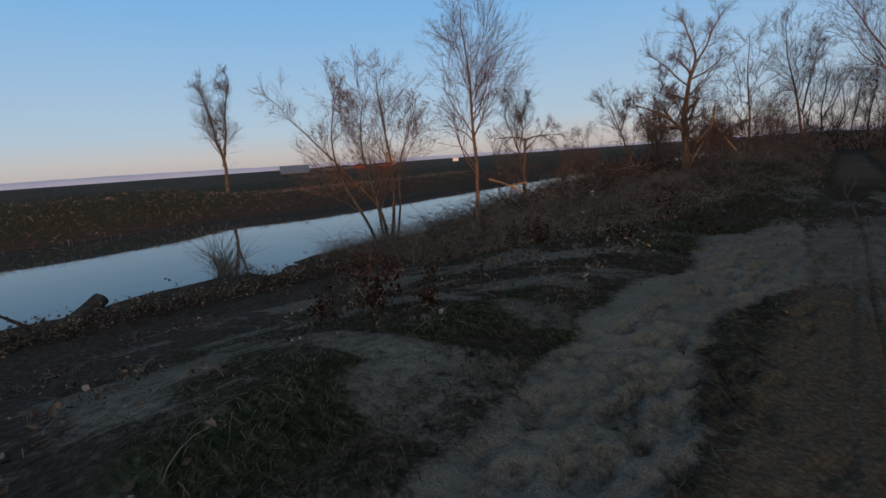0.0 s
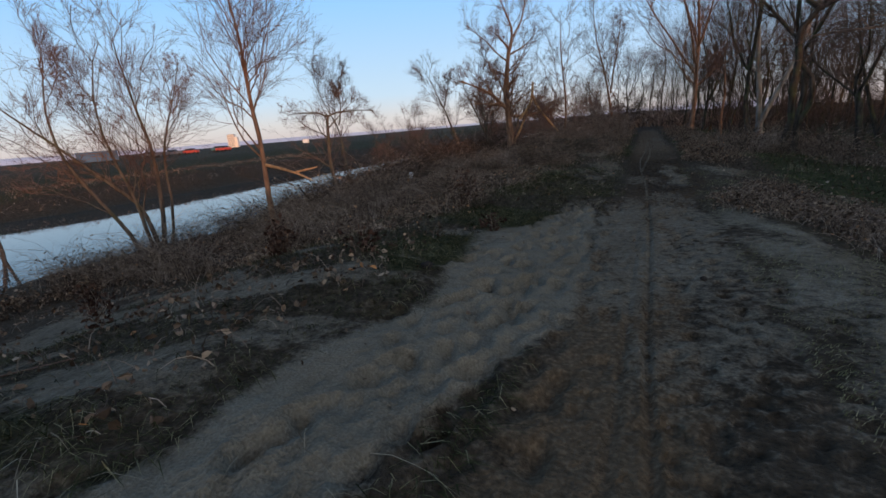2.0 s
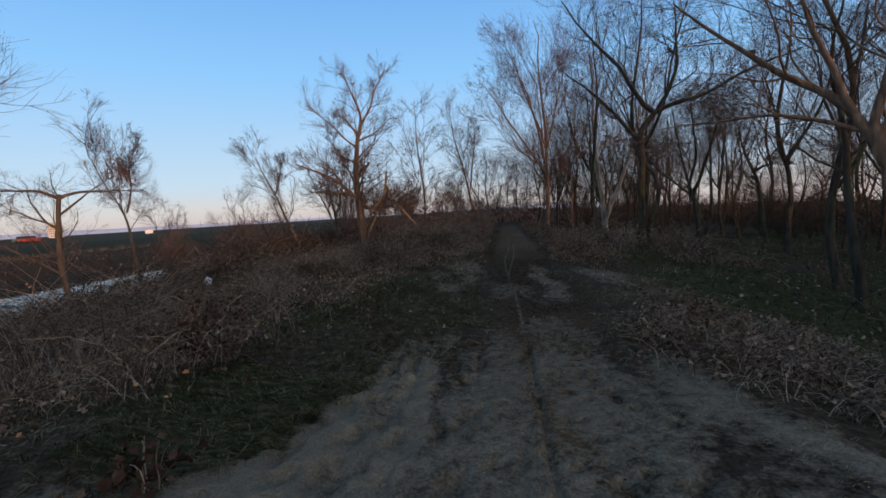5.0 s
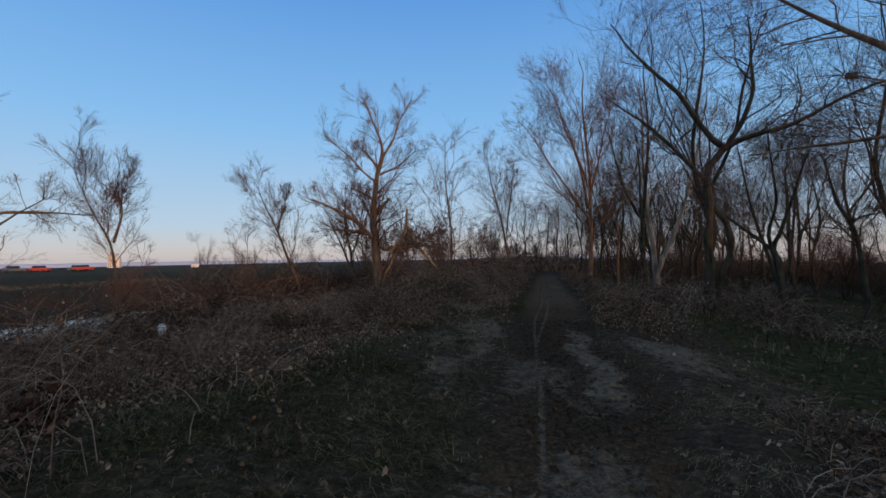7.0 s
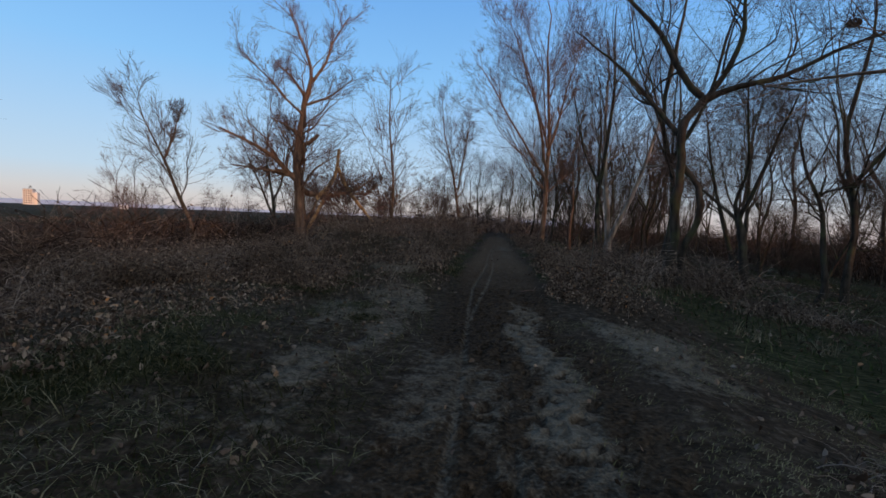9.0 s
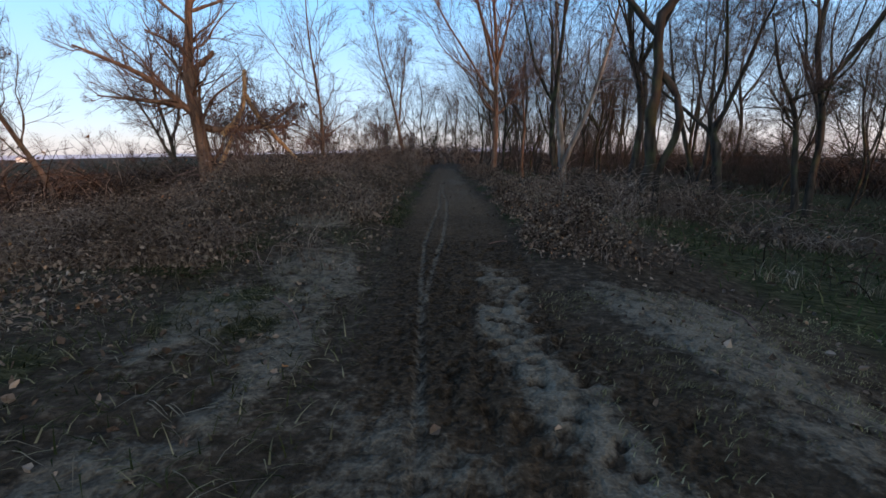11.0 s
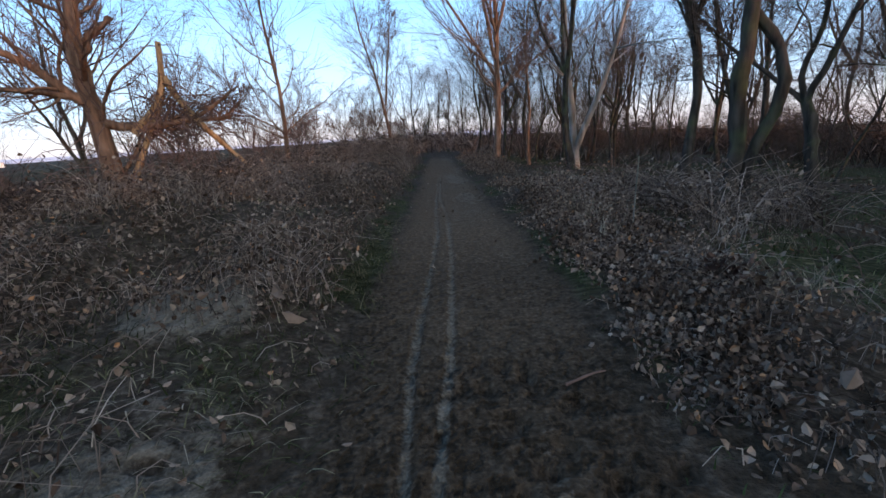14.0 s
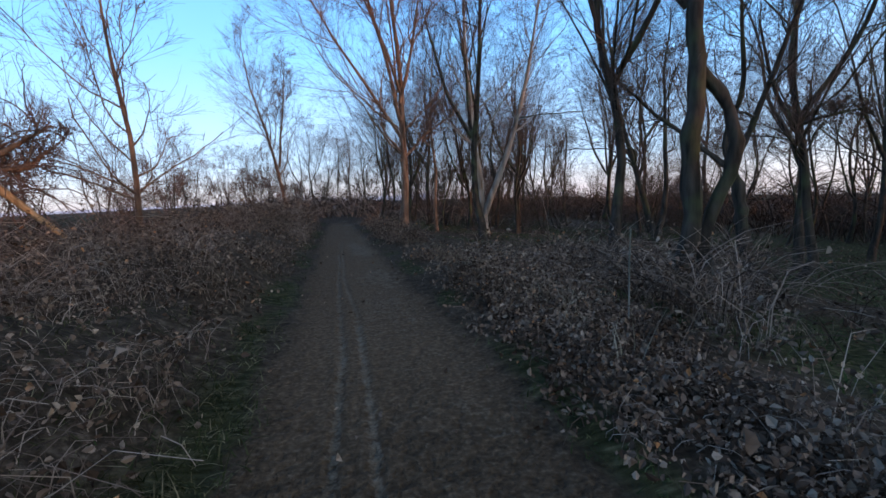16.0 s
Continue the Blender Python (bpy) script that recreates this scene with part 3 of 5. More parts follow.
def make_tree(name, base, stems, seed, label, bark=None, twig=None, limbs=9, reach=0.42, angle=48, subs=7, twigs=6, fine=5, up=0.14, bare=0.3, least=0.0065, group="", category="bare tree", wander=0.28, far=False, thin_by=0.85, extra=()):
    """stems: (line, base radius, top radius), in metres from the foot; extra: lines that carry only short shoots."""
    rng = np.random.default_rng(seed)
    foot = empty(name, *base, label, category, group)
    ns, near = 14, not far
    sp = np.stack([resample(s[0], ns) for s in stems])
    sr = np.stack([np.linspace(1, 0, ns) * (s[1] - s[2]) + s[2] for s in stems]) * thin_by
    size = np.linalg.norm(np.diff(sp, axis=1), axis=-1).sum(1)
    bend = rng.normal(size=sp.shape) * (0.014 * size)[:, None, None]
    for _ in range(2):
        bend[:, 1:-1] = (bend[:, :-2] + bend[:, 1:-1] + bend[:, 2:]) / 3
    sp[:, 1:-1] += bend[:, 1:-1]
    low = sp[:, 0, 2] < 0.15
    sr[low, 0] *= 1.35
    sr[low, 1] *= 1.06
    lines = [(p, r, 10 if near else 7, low[k]) for k, (p, r) in enumerate(zip(sp, sr))]
    for line, ra, rb in extra:
        q = resample(line, 16)
        kink = rng.normal(size=(16, 3)) * (0.045, 0.045, 0.0)
        q[2:-2] += ((kink[:-4] + kink[1:-3] + kink[2:-2]) / 1.7)[: len(q) - 4]
        girth = np.linspace(ra, rb, 16) * thin_by * rng.uniform(0.92, 1.12, 16)
        girth[0] *= 1.45
        girth[1] *= 1.15
        lines.append((q, girth, 12, line[0][2] < 0.15))
    wood = [(tubes(p[None], r[None], sides, rng, 0.09 if sides == 12 else 0.06), is_low) for p, r, sides, is_low in lines]
    l1, r1 = grow(rng, sp, sr, limbs, bare, 0.98, reach, angle, 9 if near else 6, 0.42, up, wander, 0.2, least * 1.9)
    branches = tubes(l1, r1, 5 if near else 3, rng, 0.05)
    l2, r2 = grow(rng, l1, r1, subs, 0.12, 1.0, 0.66, 38, 6 if near else 4, 0.5, up * 0.8, wander * 0.55, 0.25, least * 0.9)
    thin = [tubes(l2, r2, 3) if near else ribbons(rng, l2, r2)]
    l3, r3 = grow(rng, l2, r2, twigs, 0.1, 1.0, 0.72, 36, 4 if near else 3, 0.55, up * 0.5, wander * 0.35, 0.3, least * 0.6)
    thin.append(tubes(l3, r3, 3) if near else ribbons(rng, l3, r3))
    if fine:
        l4, r4 = grow(rng, l3, r3, fine, 0.15, 0.98, 0.75, 32, 3 if near else 2, 0.6, up * 0.3, wander * 0.3, 0.4, least * 0.48)
        thin.append(ribbons(rng, l4, r4))
    for w, is_low in wood:
        mesh_object("trunk" if is_low else "limb", *w, bark or BARK, foot)
    tagged(mesh_object("boughwork", *branches, bark or BARK, foot), kind="stuff")
    tagged(mesh_object("crown", *joined(thin), twig or TWIG, foot, False), kind="stuff")
    return foot


def gz(x, y):
    return float(height(x, y))


def world_line(base, pts):
    return [tuple(p[k] - base[k] for k in range(3)) for p in pts]


def tree_at(name, base, lines, *args, **kw):
    """Stems drawn round the place base; the tree stands at to, scaled by size."""
    size, to = kw.pop("size", 1.0), kw.pop("to", base)
    scaled = lambda p: [tuple(size * v for v in q) for q in world_line(base, p)]
    kw["extra"] = [(scaled(p), a * size, c * size) for p, a, c in kw.get("extra", ())]
    kw["least"] = kw.get("least", 0.0065) * (0.4 + 0.6 * size)
    return make_tree(name, to, [(scaled(p), a * size, c * size) for p, a, c in lines], *args, **kw)


# Dense shrubs that fill the wood below the crowns.
shrubs = [make_tree("wood_shrub", (17.0 + 5 * s, 33.0 + 6 * s, -0.7), [([(0, 0, -0.2), (0.3 * math.cos(a), 0.3 * math.sin(a), 1.0), (0.8 * math.cos(a), 0.8 * math.sin(a), 2.4), (1.2 * math.cos(a), 1.2 * math.sin(a), 3.6 + q)], 0.045, 0.01) for a, q in ((0.2, 0.2), (1.5, -0.8), (2.7, 0.5), (3.9, 0.9), (5.2, -0.3))], 250 + s, "dense bare shrub on the floor of the wood", BARK_DARK, TWIG, limbs=8, reach=0.5, angle=42, subs=6, twigs=5, fine=1, up=0.05, bare=0.05, least=0.008, far=True, group="shrubs of the wood", category="shrub") for s in range(2)]
srng = np.random.default_rng(19)
placed = 0
while placed < 60:
    x, y = srng.uniform(9, 44), srng.uniform(-12, 95)
    if (y < 12 and x < 15) or (x < 13 and y < 30 and srng.random() < 0.8) or (x < 22 and srng.random() < 0.45):
        continue
    copy_thing(shrubs[placed % 2], pose(0.82 * x, y, gz(0.82 * x, y) - 0.05, 0, 0, srng.uniform(0, 360)) @ Matrix.Scale(srng.uniform(0.5, 1.0), 4))
    placed += 1
for x, y, s_ in ((2.8, 56, 0.8), (-3.4, 58, 1.0), (4.5, 64, 1.2), (-1.0, 70, 1.1), (1.5, 74, 1.3), (-5, 66, 1.1), (3.2, 80, 1.4), (-2.2, 84, 1.5), (6.5, 58, 1.0), (-8, 74, 1.3), (7.5, 45, 1.2), (10.5, 50, 1.4), (14, 47, 1.3), (9, 63, 1.5), (13.5, 60, 1.5), (17.5, 54, 1.4), (6.0, 70, 1.4), (19, 66, 1.5), (12, 72, 1.6), (16.5, 42, 1.2), (21, 47, 1.3)):
    copy_thing(shrubs[placed % 2], pose(0.84 * x, 0.95 * y, gz(0.84 * x, 0.95 * y) - 0.05, 0, 0, srng.uniform(0, 360)) @ Matrix.Scale(0.8 * s_, 4))
    placed += 1

# The torn willow on the bank.
tree_at("torn_willow", (-10.4, 20.95, 0.0), [
    ([(-10.35, 20.98, -0.2), (-10.25, 21.03, 2.16), (-10.45, 20.92, 3.5), (-10.62, 20.84, 5.2), (-10.28, 21.0, 7.0), (-10.2, 21.05, 8.4)], 0.42, 0.16),
    ([(-10.2, 21.05, 8.3), (-9.92, 21.2, 9.3), (-10.0, 21.1, 10.0), (-10.4, 20.9, 11.4), (-11.0, 20.6, 12.9)], 0.13, 0.03),
    ([(-9.95, 21.2, 9.2), (-9.16, 21.6, 10.6), (-8.7, 21.8, 12.1), (-8.1, 22.1, 13.1)], 0.10, 0.03),
    ([(-10.15, 21.08, 7.9), (-9.1, 21.6, 8.4), (-7.9, 22.2, 9.6)], 0.09, 0.03),
    ([(-10.27, 21.0, 8.4), (-10.84, 20.7, 9.3), (-11.4, 20.4, 9.8)], 0.09, 0.03),
    ([(-10.28, 21.0, 7.2), (-11.1, 20.6, 8.1), (-12.0, 20.1, 9.2), (-13.3, 19.5, 10.4)], 0.09, 0.02),
    ([(-10.54, 20.9, 3.6), (-11.4, 20.5, 4.8), (-12.5, 19.9, 5.4), (-14.1, 19.1, 6.2)], 0.20, 0.05),
    ([(-10.6, 20.85, 3.9), (-11.8, 20.2, 4.15), (-13.6, 19.3, 4.3)], 0.15, 0.03),
    ([(-10.3, 21.0, 3.1), (-9.5, 21.4, 2.85), (-8.7, 21.8, 2.9), (-7.8, 22.2, 3.1), (-6.5, 22.9, 4.2)], 0.19, 0.04),
    ([(-7.85, 22.2, 3.0), (-7.0, 22.6, 3.1), (-6.3, 23.0, 3.9)], 0.10, 0.02),
], 301, "torn half-dead willow with broken limbs on the riverbank", BARK_WARM, TWIG_RED, to=(-7.6, 19.3, gz(-7.6, 19.3) + 0.1), size=0.7, limbs=14, reach=0.50, angle=42, subs=6, twigs=4, fine=4, up=0.09, bare=0.12, least=0.007, category="tree", extra=[
    ([(-10.39, 20.96, 6.1), (-11.09, 20.6, 6.6), (-11.82, 20.24, 6.98)], 0.09, 0.05),
    ([(-10.52, 20.89, 4.9), (-10.02, 21.14, 5.8), (-9.57, 21.37, 6.31)], 0.16, 0.09)])
torn = next(o for o in bpy.data.objects if o.name == "torn_willow")
tp, tr = [], []
for line, ra, rb in (([(-9.6, 21.3, 2.7), (-8.78, 21.76, 3.6), (-8.57, 21.87, 4.6), (-8.51, 21.9, 5.6)], 0.13, 0.07), ([(-8.57, 21.87, 4.5), (-8.1, 22.1, 3.28), (-7.2, 22.55, 2.15), (-6.1, 23.1, 0.7)], 0.11, 0.05), ([(-10.3, 21.0, 0.3), (-9.5, 21.4, 2.0), (-8.8, 21.76, 3.7)], 0.10, 0.06)):
    tp.append(0.70 * resample(world_line((-10.4, 20.95, 0.0), line), 10))
    tr.append(0.75 * np.linspace(ra, rb, 10))
trng = np.random.default_rng(9)
mesh_object("torn_limb", *tubes(np.stack(tp), np.stack(tr), 8, trng, 0.12), TORN_WOOD, torn, True, "split limb of raw orange wood")
hang, hr = grow(trng, np.concatenate([np.stack(tp), 0.70 * np.stack([resample(world_line((-10.4, 20.95, 0.0), [(-10.3, 21.0, 3.1), (-8.7, 21.8, 2.9), (-6.5, 22.9, 4.2)]), 10), resample(world_line((-10.4, 20.95, 0.0), [(-10.4, 20.9, 0.6), (-10.4, 20.9, 2.2), (-10.5, 20.9, 4.0)]), 10)])]), np.full((5, 10), 0.06), 34, 0.0, 1.0, 0.75, 70, 8, 0.25, -0.22, 0.3, 0.3, 0.008)
hang2, hr2 = grow(trng, hang, hr, 4, 0.2, 1.0, 0.4, 40, 5, 0.6, -0.05, 0.3, 0.4, 0.006)
drape = mesh_object("drooping_growth", *joined([tubes(hang, hr, 4), tubes(hang2, hr2, 3)]), TWIG_RED, torn, False)
tagged(drape, kind="stuff")

# Trees of the near bank.
tree_at("bank_willow", (-12.3, 22.4, 0.0), [
    ([(-12.3, 22.4, -0.2), (-12.5, 22.2, 3.0), (-12.9, 22.0, 5.5), (-12.7, 21.9, 8.0)], 0.15, 0.02),
    ([(-12.4, 22.3, 1.5), (-13.3, 21.8, 4.0), (-14.2, 21.4, 6.6)], 0.10, 0.02),
    ([(-12.5, 22.2, 2.6), (-11.8, 22.4, 5.0), (-11.6, 22.5, 7.4)], 0.09, 0.02)], 305, "dense bare willow behind the torn tree", BARK, TWIG_RED, to=(-9.7, 21.6, gz(-9.7, 21.6) + 0), size=0.72, limbs=10, reach=0.44, angle=40, subs=6, twigs=6, fine=4, up=0.09, bare=0.2, least=0.010)
B = (-9.15, -1.55, -0.9)
tree_at("young_tree", B, [([(-9.12, -1.52, -1.0), (-9.14, -1.53, 1.06), (-9.27, -1.67, 2.82), (-9.26, -1.66, 4.5), (-9.34, -1.75, 6.9)], 0.11, 0.015)], 41, "slender bare tree above the water", BARK_WARM, TWIG_RED, to=(-11.4, 3.2, gz(-11.4, 3.2) + 0), size=1.12, limbs=20, reach=0.38, angle=42, subs=7, twigs=6, fine=4, up=0.10, bare=0.30, least=0.0065)
B = (-11.0, -4.0, -1.1)
tree_at("willow_clump", B, [
    ([(-10.98, -3.82, -1.3), (-11.1, -4.05, 0.29), (-11.6, -4.9, 1.41), (-12.06, -5.71, 2.5), (-12.45, -6.4, 3.4)], 0.08, 0.015),
    ([(-10.98, -3.9, -1.3), (-10.84, -3.57, 0.44), (-10.84, -3.56, 2.04), (-10.93, -3.73, 3.25), (-10.98, -3.82, 4.6)], 0.085, 0.015),
    ([(-11.25, -4.29, -1.3), (-11.31, -4.4, -0.23), (-11.77, -5.2, 1.43), (-11.87, -5.38, 2.97), (-11.75, -5.2, 4.1)], 0.07, 0.012),
    ([(-10.89, -3.65, -1.3), (-10.75, -3.4, 0.61), (-10.71, -3.34, 1.86), (-10.41, -2.81, 3.23), (-10.3, -2.6, 4.1)], 0.06, 0.012),
    ([(-11.07, -3.98, -1.3), (-11.2, -4.2, 0.66), (-11.4, -4.55, 2.1), (-11.36, -4.48, 3.3), (-11.1, -4.1, 4.5)], 0.07, 0.012)],
    42, "clump of bare willow stems fanning out at the water's edge", BARK, TWIG_RED, to=(-15.5, 1.7, gz(-15.5, 1.7) + 0), size=1.22, limbs=10, reach=0.36, angle=36, subs=7, twigs=6, fine=4, up=0.07, bare=0.25, least=0.007)
B = (-10.45, 2.15, -0.9)
tree_at("flat_topped_tree", B, [
    ([(-10.42, 2.24, -0.9), (-10.45, 2.15, 1.5), (-10.44, 2.2, 2.64), (-10.4, 2.26, 2.9)], 0.10, 0.06),
    ([(-10.4, 2.26, 2.8), (-10.6, 1.9, 3.0), (-11.2, 0.9, 2.95)], 0.05, 0.01),
    ([(-10.4, 2.26, 2.8), (-10.2, 2.6, 3.0), (-9.4, 3.9, 3.0)], 0.05, 0.01),
    ([(-10.45, 2.18, 2.3), (-10.19, 2.6, 2.74), (-9.8, 3.2, 3.4)], 0.04, 0.01)],
    43, "low flat-topped bare tree by the river", BARK, TWIG_RED, to=(-10.9, 6, gz(-10.9, 6) + 0), size=0.94, limbs=8, reach=0.52, angle=50, subs=6, twigs=5, fine=4, up=0.03, bare=0.4, least=0.0045)
B = (-15.4, 8.7, -1.6)
tree_at("forked_tree", B, [
    ([(-15.3, 8.8, -1.7), (-15.45, 8.6, 1.0), (-15.52, 8.57, 2.5), (-15.9, 8.1, 3.3), (-16.1, 7.9, 4.0), (-16.2, 7.7, 4.8)], 0.10, 0.012),
    ([(-15.52, 8.57, 2.4), (-15.35, 8.8, 3.4), (-15.37, 8.76, 4.1), (-15.2, 9.0, 5.1)], 0.06, 0.012)],
    44, "bare tree forking low over the river", BARK, TWIG, to=(-15.2, 13, gz(-15.2, 13) + 0), size=0.95, limbs=12, reach=0.46, angle=36, subs=6, twigs=6, fine=4, up=0.12, bare=0.38, least=0.008)
B = (-9.9, 13.5, -0.2)
tree_at("leaning_tree", B, [
    ([(-9.8, 13.6, -0.2), (-9.94, 13.54, 1.0), (-10.3, 13.3, 2.1), (-10.65, 13.0, 3.45), (-10.9, 12.8, 4.1), (-11.2, 12.5, 4.9)], 0.11, 0.015),
    ([(-10.65, 13.0, 3.3), (-10.45, 13.2, 4.1), (-10.3, 13.3, 5.0)], 0.06, 0.015)],
    45, "leaning bare tree in the riverside scrub", BARK, TWIG, to=(-9.3, 15.3, gz(-9.3, 15.3) + 0), size=0.84, limbs=13, reach=0.46, angle=40, subs=6, twigs=6, fine=4, up=0.12, bare=0.3, least=0.0075)
tree_at("slender_tree", (-6.65, 27.85, 0.0), [([(-6.64, 27.85, -0.1), (-6.51, 27.9, 3.3), (-6.7, 27.83, 6.0), (-6.94, 27.75, 8.0), (-6.9, 27.7, 11.2)], 0.15, 0.02)], 46, "tall slender bare tree beside the path", BARK_WARM, TWIG_RED, to=(-5.2, 24.6, gz(-5.2, 24.6) + 0.1), size=0.7, limbs=17, reach=0.42, angle=58, subs=6, twigs=5, fine=3, up=0.07, bare=0.16, least=0.0115)
tree_at("bank_tree", (-3.8, 51, 0.0), [([(-3.8, 51, -0.1), (-4.6, 50.9, 3.8), (-5.6, 50.75, 7.9), (-6.6, 50.6, 11.8), (-7.0, 50.6, 17.5)], 0.24, 0.03), ([(-4.6, 50.9, 4.5), (-4.0, 50.6, 9), (-3.2, 50.4, 15)], 0.16, 0.03)], 47, "bare tree leaning over the path's far end", BARK_WARM, TWIG_RED, to=(-3, 43.9, gz(-3, 43.9) + 0), size=0.68, limbs=20, reach=0.30, angle=40, subs=7, twigs=6, fine=4, up=0.12, bare=0.2, least=0.010)

# The wood to the right.
tree_at("path_tree", (4.1, 33.5, -0.1), [
    ([(4.06, 33.5, -0.3), (4.1, 33.5, 4.0), (4.25, 33.5, 7.9), (4.1, 33.5, 13.0), (3.6, 33.3, 20.5)], 0.27, 0.03),
    ([(4.1, 33.5, 4.1), (5.7, 33.3, 5.6), (7.8, 32.9, 7.0)], 0.11, 0.03),
    ([(4.2, 33.5, 6.5), (3.2, 33.4, 11), (1.4, 33.2, 17.5)], 0.15, 0.03),
    ([(4.2, 33.5, 5.5), (1.6, 33.3, 10), (-2.0, 33.0, 15.0)], 0.13, 0.03),
    ([(4.2, 33.5, 8.5), (2.4, 33.6, 14), (0.6, 33.6, 19.0)], 0.12, 0.03),
    ([(4.25, 33.5, 7.5), (5.4, 33.7, 12), (6.8, 33.9, 17.5)], 0.14, 0.03)],
    48, "tall bare tree with a wide fine crown beside the path", BARK_WARM, TWIG_RED, to=(3, 31.6, gz(3, 31.6) + 0), size=0.74, limbs=14, reach=0.44, angle=42, subs=7, twigs=5, fine=4, up=0.10, bare=0.2, least=0.0095)
tree_at("path_tree", (6.7, 36.2, -0.2), [([(6.7, 36.2, -0.3), (6.8, 36.2, 4), (6.5, 36.1, 8), (7.0, 36, 13)], 0.15, 0.02)], 49, "bare tree with a sunlit foot beside the path", BARK_WARM, TWIG, to=(5.6, 36.5, gz(5.6, 36.5) + 0), size=0.78, limbs=13, reach=0.34, angle=48, subs=6, twigs=6, fine=4, bare=0.3, least=0.0115)
tree_at("pale_tree", (10.2, 37.0, -0.3), [
    ([(10.3, 37, -0.4), (10.2, 37, 4.0), (9.8, 37.1, 7.7), (9.6, 37.2, 11.4), (9.2, 37.2, 19.5)], 0.34, 0.04),
    ([(10.3, 36.9, -0.3), (10.7, 36.8, 1.8), (11.5, 36.6, 5.1), (12.7, 36.2, 7.7), (13.7, 35.9, 11.3), (14.8, 35.6, 18.5)], 0.30, 0.04)],
    50, "pale-barked twin-trunked tree in the wood", BARK_GREY, TWIG, to=(7.9, 35, gz(7.9, 35) + 0), size=0.76, limbs=15, reach=0.34, angle=45, subs=7, twigs=6, fine=4, bare=0.3, least=0.0115)
tree_at("crooked_tree", (7.0, 17.7, -0.45), [
    ([(6.83, 17.76, 6.02), (5.66, 18.24, 7.82), (4.40, 18.78, 9.26), (2.69, 19.41, 10.88)], 0.15, 0.03),
    ([(7.64, 17.43, 7.37), (6.74, 17.79, 8.54), (6.07, 18.06, 10.25), (4.58, 18.69, 12.23), (3.05, 19.32, 14.75)], 0.17, 0.03),
    ([(7.64, 17.43, 7.37), (8.27, 17.16, 8.45), (8.76, 16.98, 9.89), (8.54, 16.98, 13.22)], 0.16, 0.03),
    ([(7.64, 17.43, 7.37), (8.63, 17.07, 7.73), (10.07, 16.44, 8.00), (11.51, 15.81, 8.90), (13.67, 14.91, 9.44)], 0.15, 0.03)],
    51, "large crooked bare tree with an S-shaped trunk", BARK_DARK, TWIG, to=(5.95, 17.5, gz(5.95, 17.5) + -0.05), size=0.77, limbs=12, reach=0.55, angle=44, subs=6, twigs=5, fine=4, up=0.07, bare=0.15, least=0.006, wander=0.36, extra=[
    ([(6.74, 17.79, -0.6), (6.90, 17.73, 1.88), (6.94, 17.70, 3.95), (6.70, 17.79, 5.66), (7.05, 17.67, 6.74), (7.64, 17.43, 7.46)], 0.26, 0.19),
    ([(7.15, 17.61, -0.6), (7.33, 17.56, 1.79), (7.64, 17.43, 3.14), (7.46, 17.52, 4.13), (7.01, 17.70, 4.85)], 0.18, 0.13)])
tree_at("leaning_oak", (9.97, 5.85, -0.6), [
    ([(9.05, 6.7, 4.6), (9.6, 6.2, 5.3), (10.6, 5.4, 5.6), (12.2, 4.2, 6.6)], 0.18, 0.04),
    ([(9.05, 6.7, 4.6), (8.76, 7.0, 5.6), (7.88, 7.9, 6.5), (6.62, 9.1, 8.1), (5.3, 10.4, 10.2)], 0.16, 0.03),
    ([(8.8, 7.0, 5.4), (8.5, 7.3, 6.6), (8.0, 7.8, 8.4), (7.6, 8.2, 11)], 0.12, 0.03),
    ([(9.05, 6.7, 4.8), (8.2, 7.6, 5.4), (7.1, 8.7, 5.7), (4.9, 10.8, 5.9)], 0.09, 0.02),
    ([(9.05, 6.7, 4.7), (9.7, 6.9, 7), (10.4, 7.4, 10.5)], 0.16, 0.03)],
    52, "thick leaning bare tree with a sunlit trunk", BARK_WARM, TWIG, to=(7.95, 6.2, gz(7.95, 6.2) + -0.1), size=0.74, limbs=12, reach=0.52, angle=44, subs=6, twigs=5, fine=4, up=0.06, bare=0.2, least=0.006, wander=0.34, extra=[([(9.97, 5.84, -0.8), (9.95, 5.86, 0.8), (9.77, 6.0, 2.2), (9.4, 6.35, 3.6), (9.05, 6.7, 4.9)], 0.36, 0.26)])
tree_at("twin_stem", (9.35, 6.5, -0.6), [([(9.43, 6.4, -0.8), (9.25, 6.6, 1.2), (9.3, 6.9, 3.0), (9.5, 7.4, 5.5), (9.9, 7.8, 8.5)], 0.15, 0.03)], 53, "slim bare trunk standing behind the leaning tree", BARK_DARK, TWIG, to=(7.5, 7.5, gz(7.5, 7.5) + 0), size=0.82, limbs=12, reach=0.36, angle=46, subs=6, twigs=6, fine=4, bare=0.4, least=0.0075)
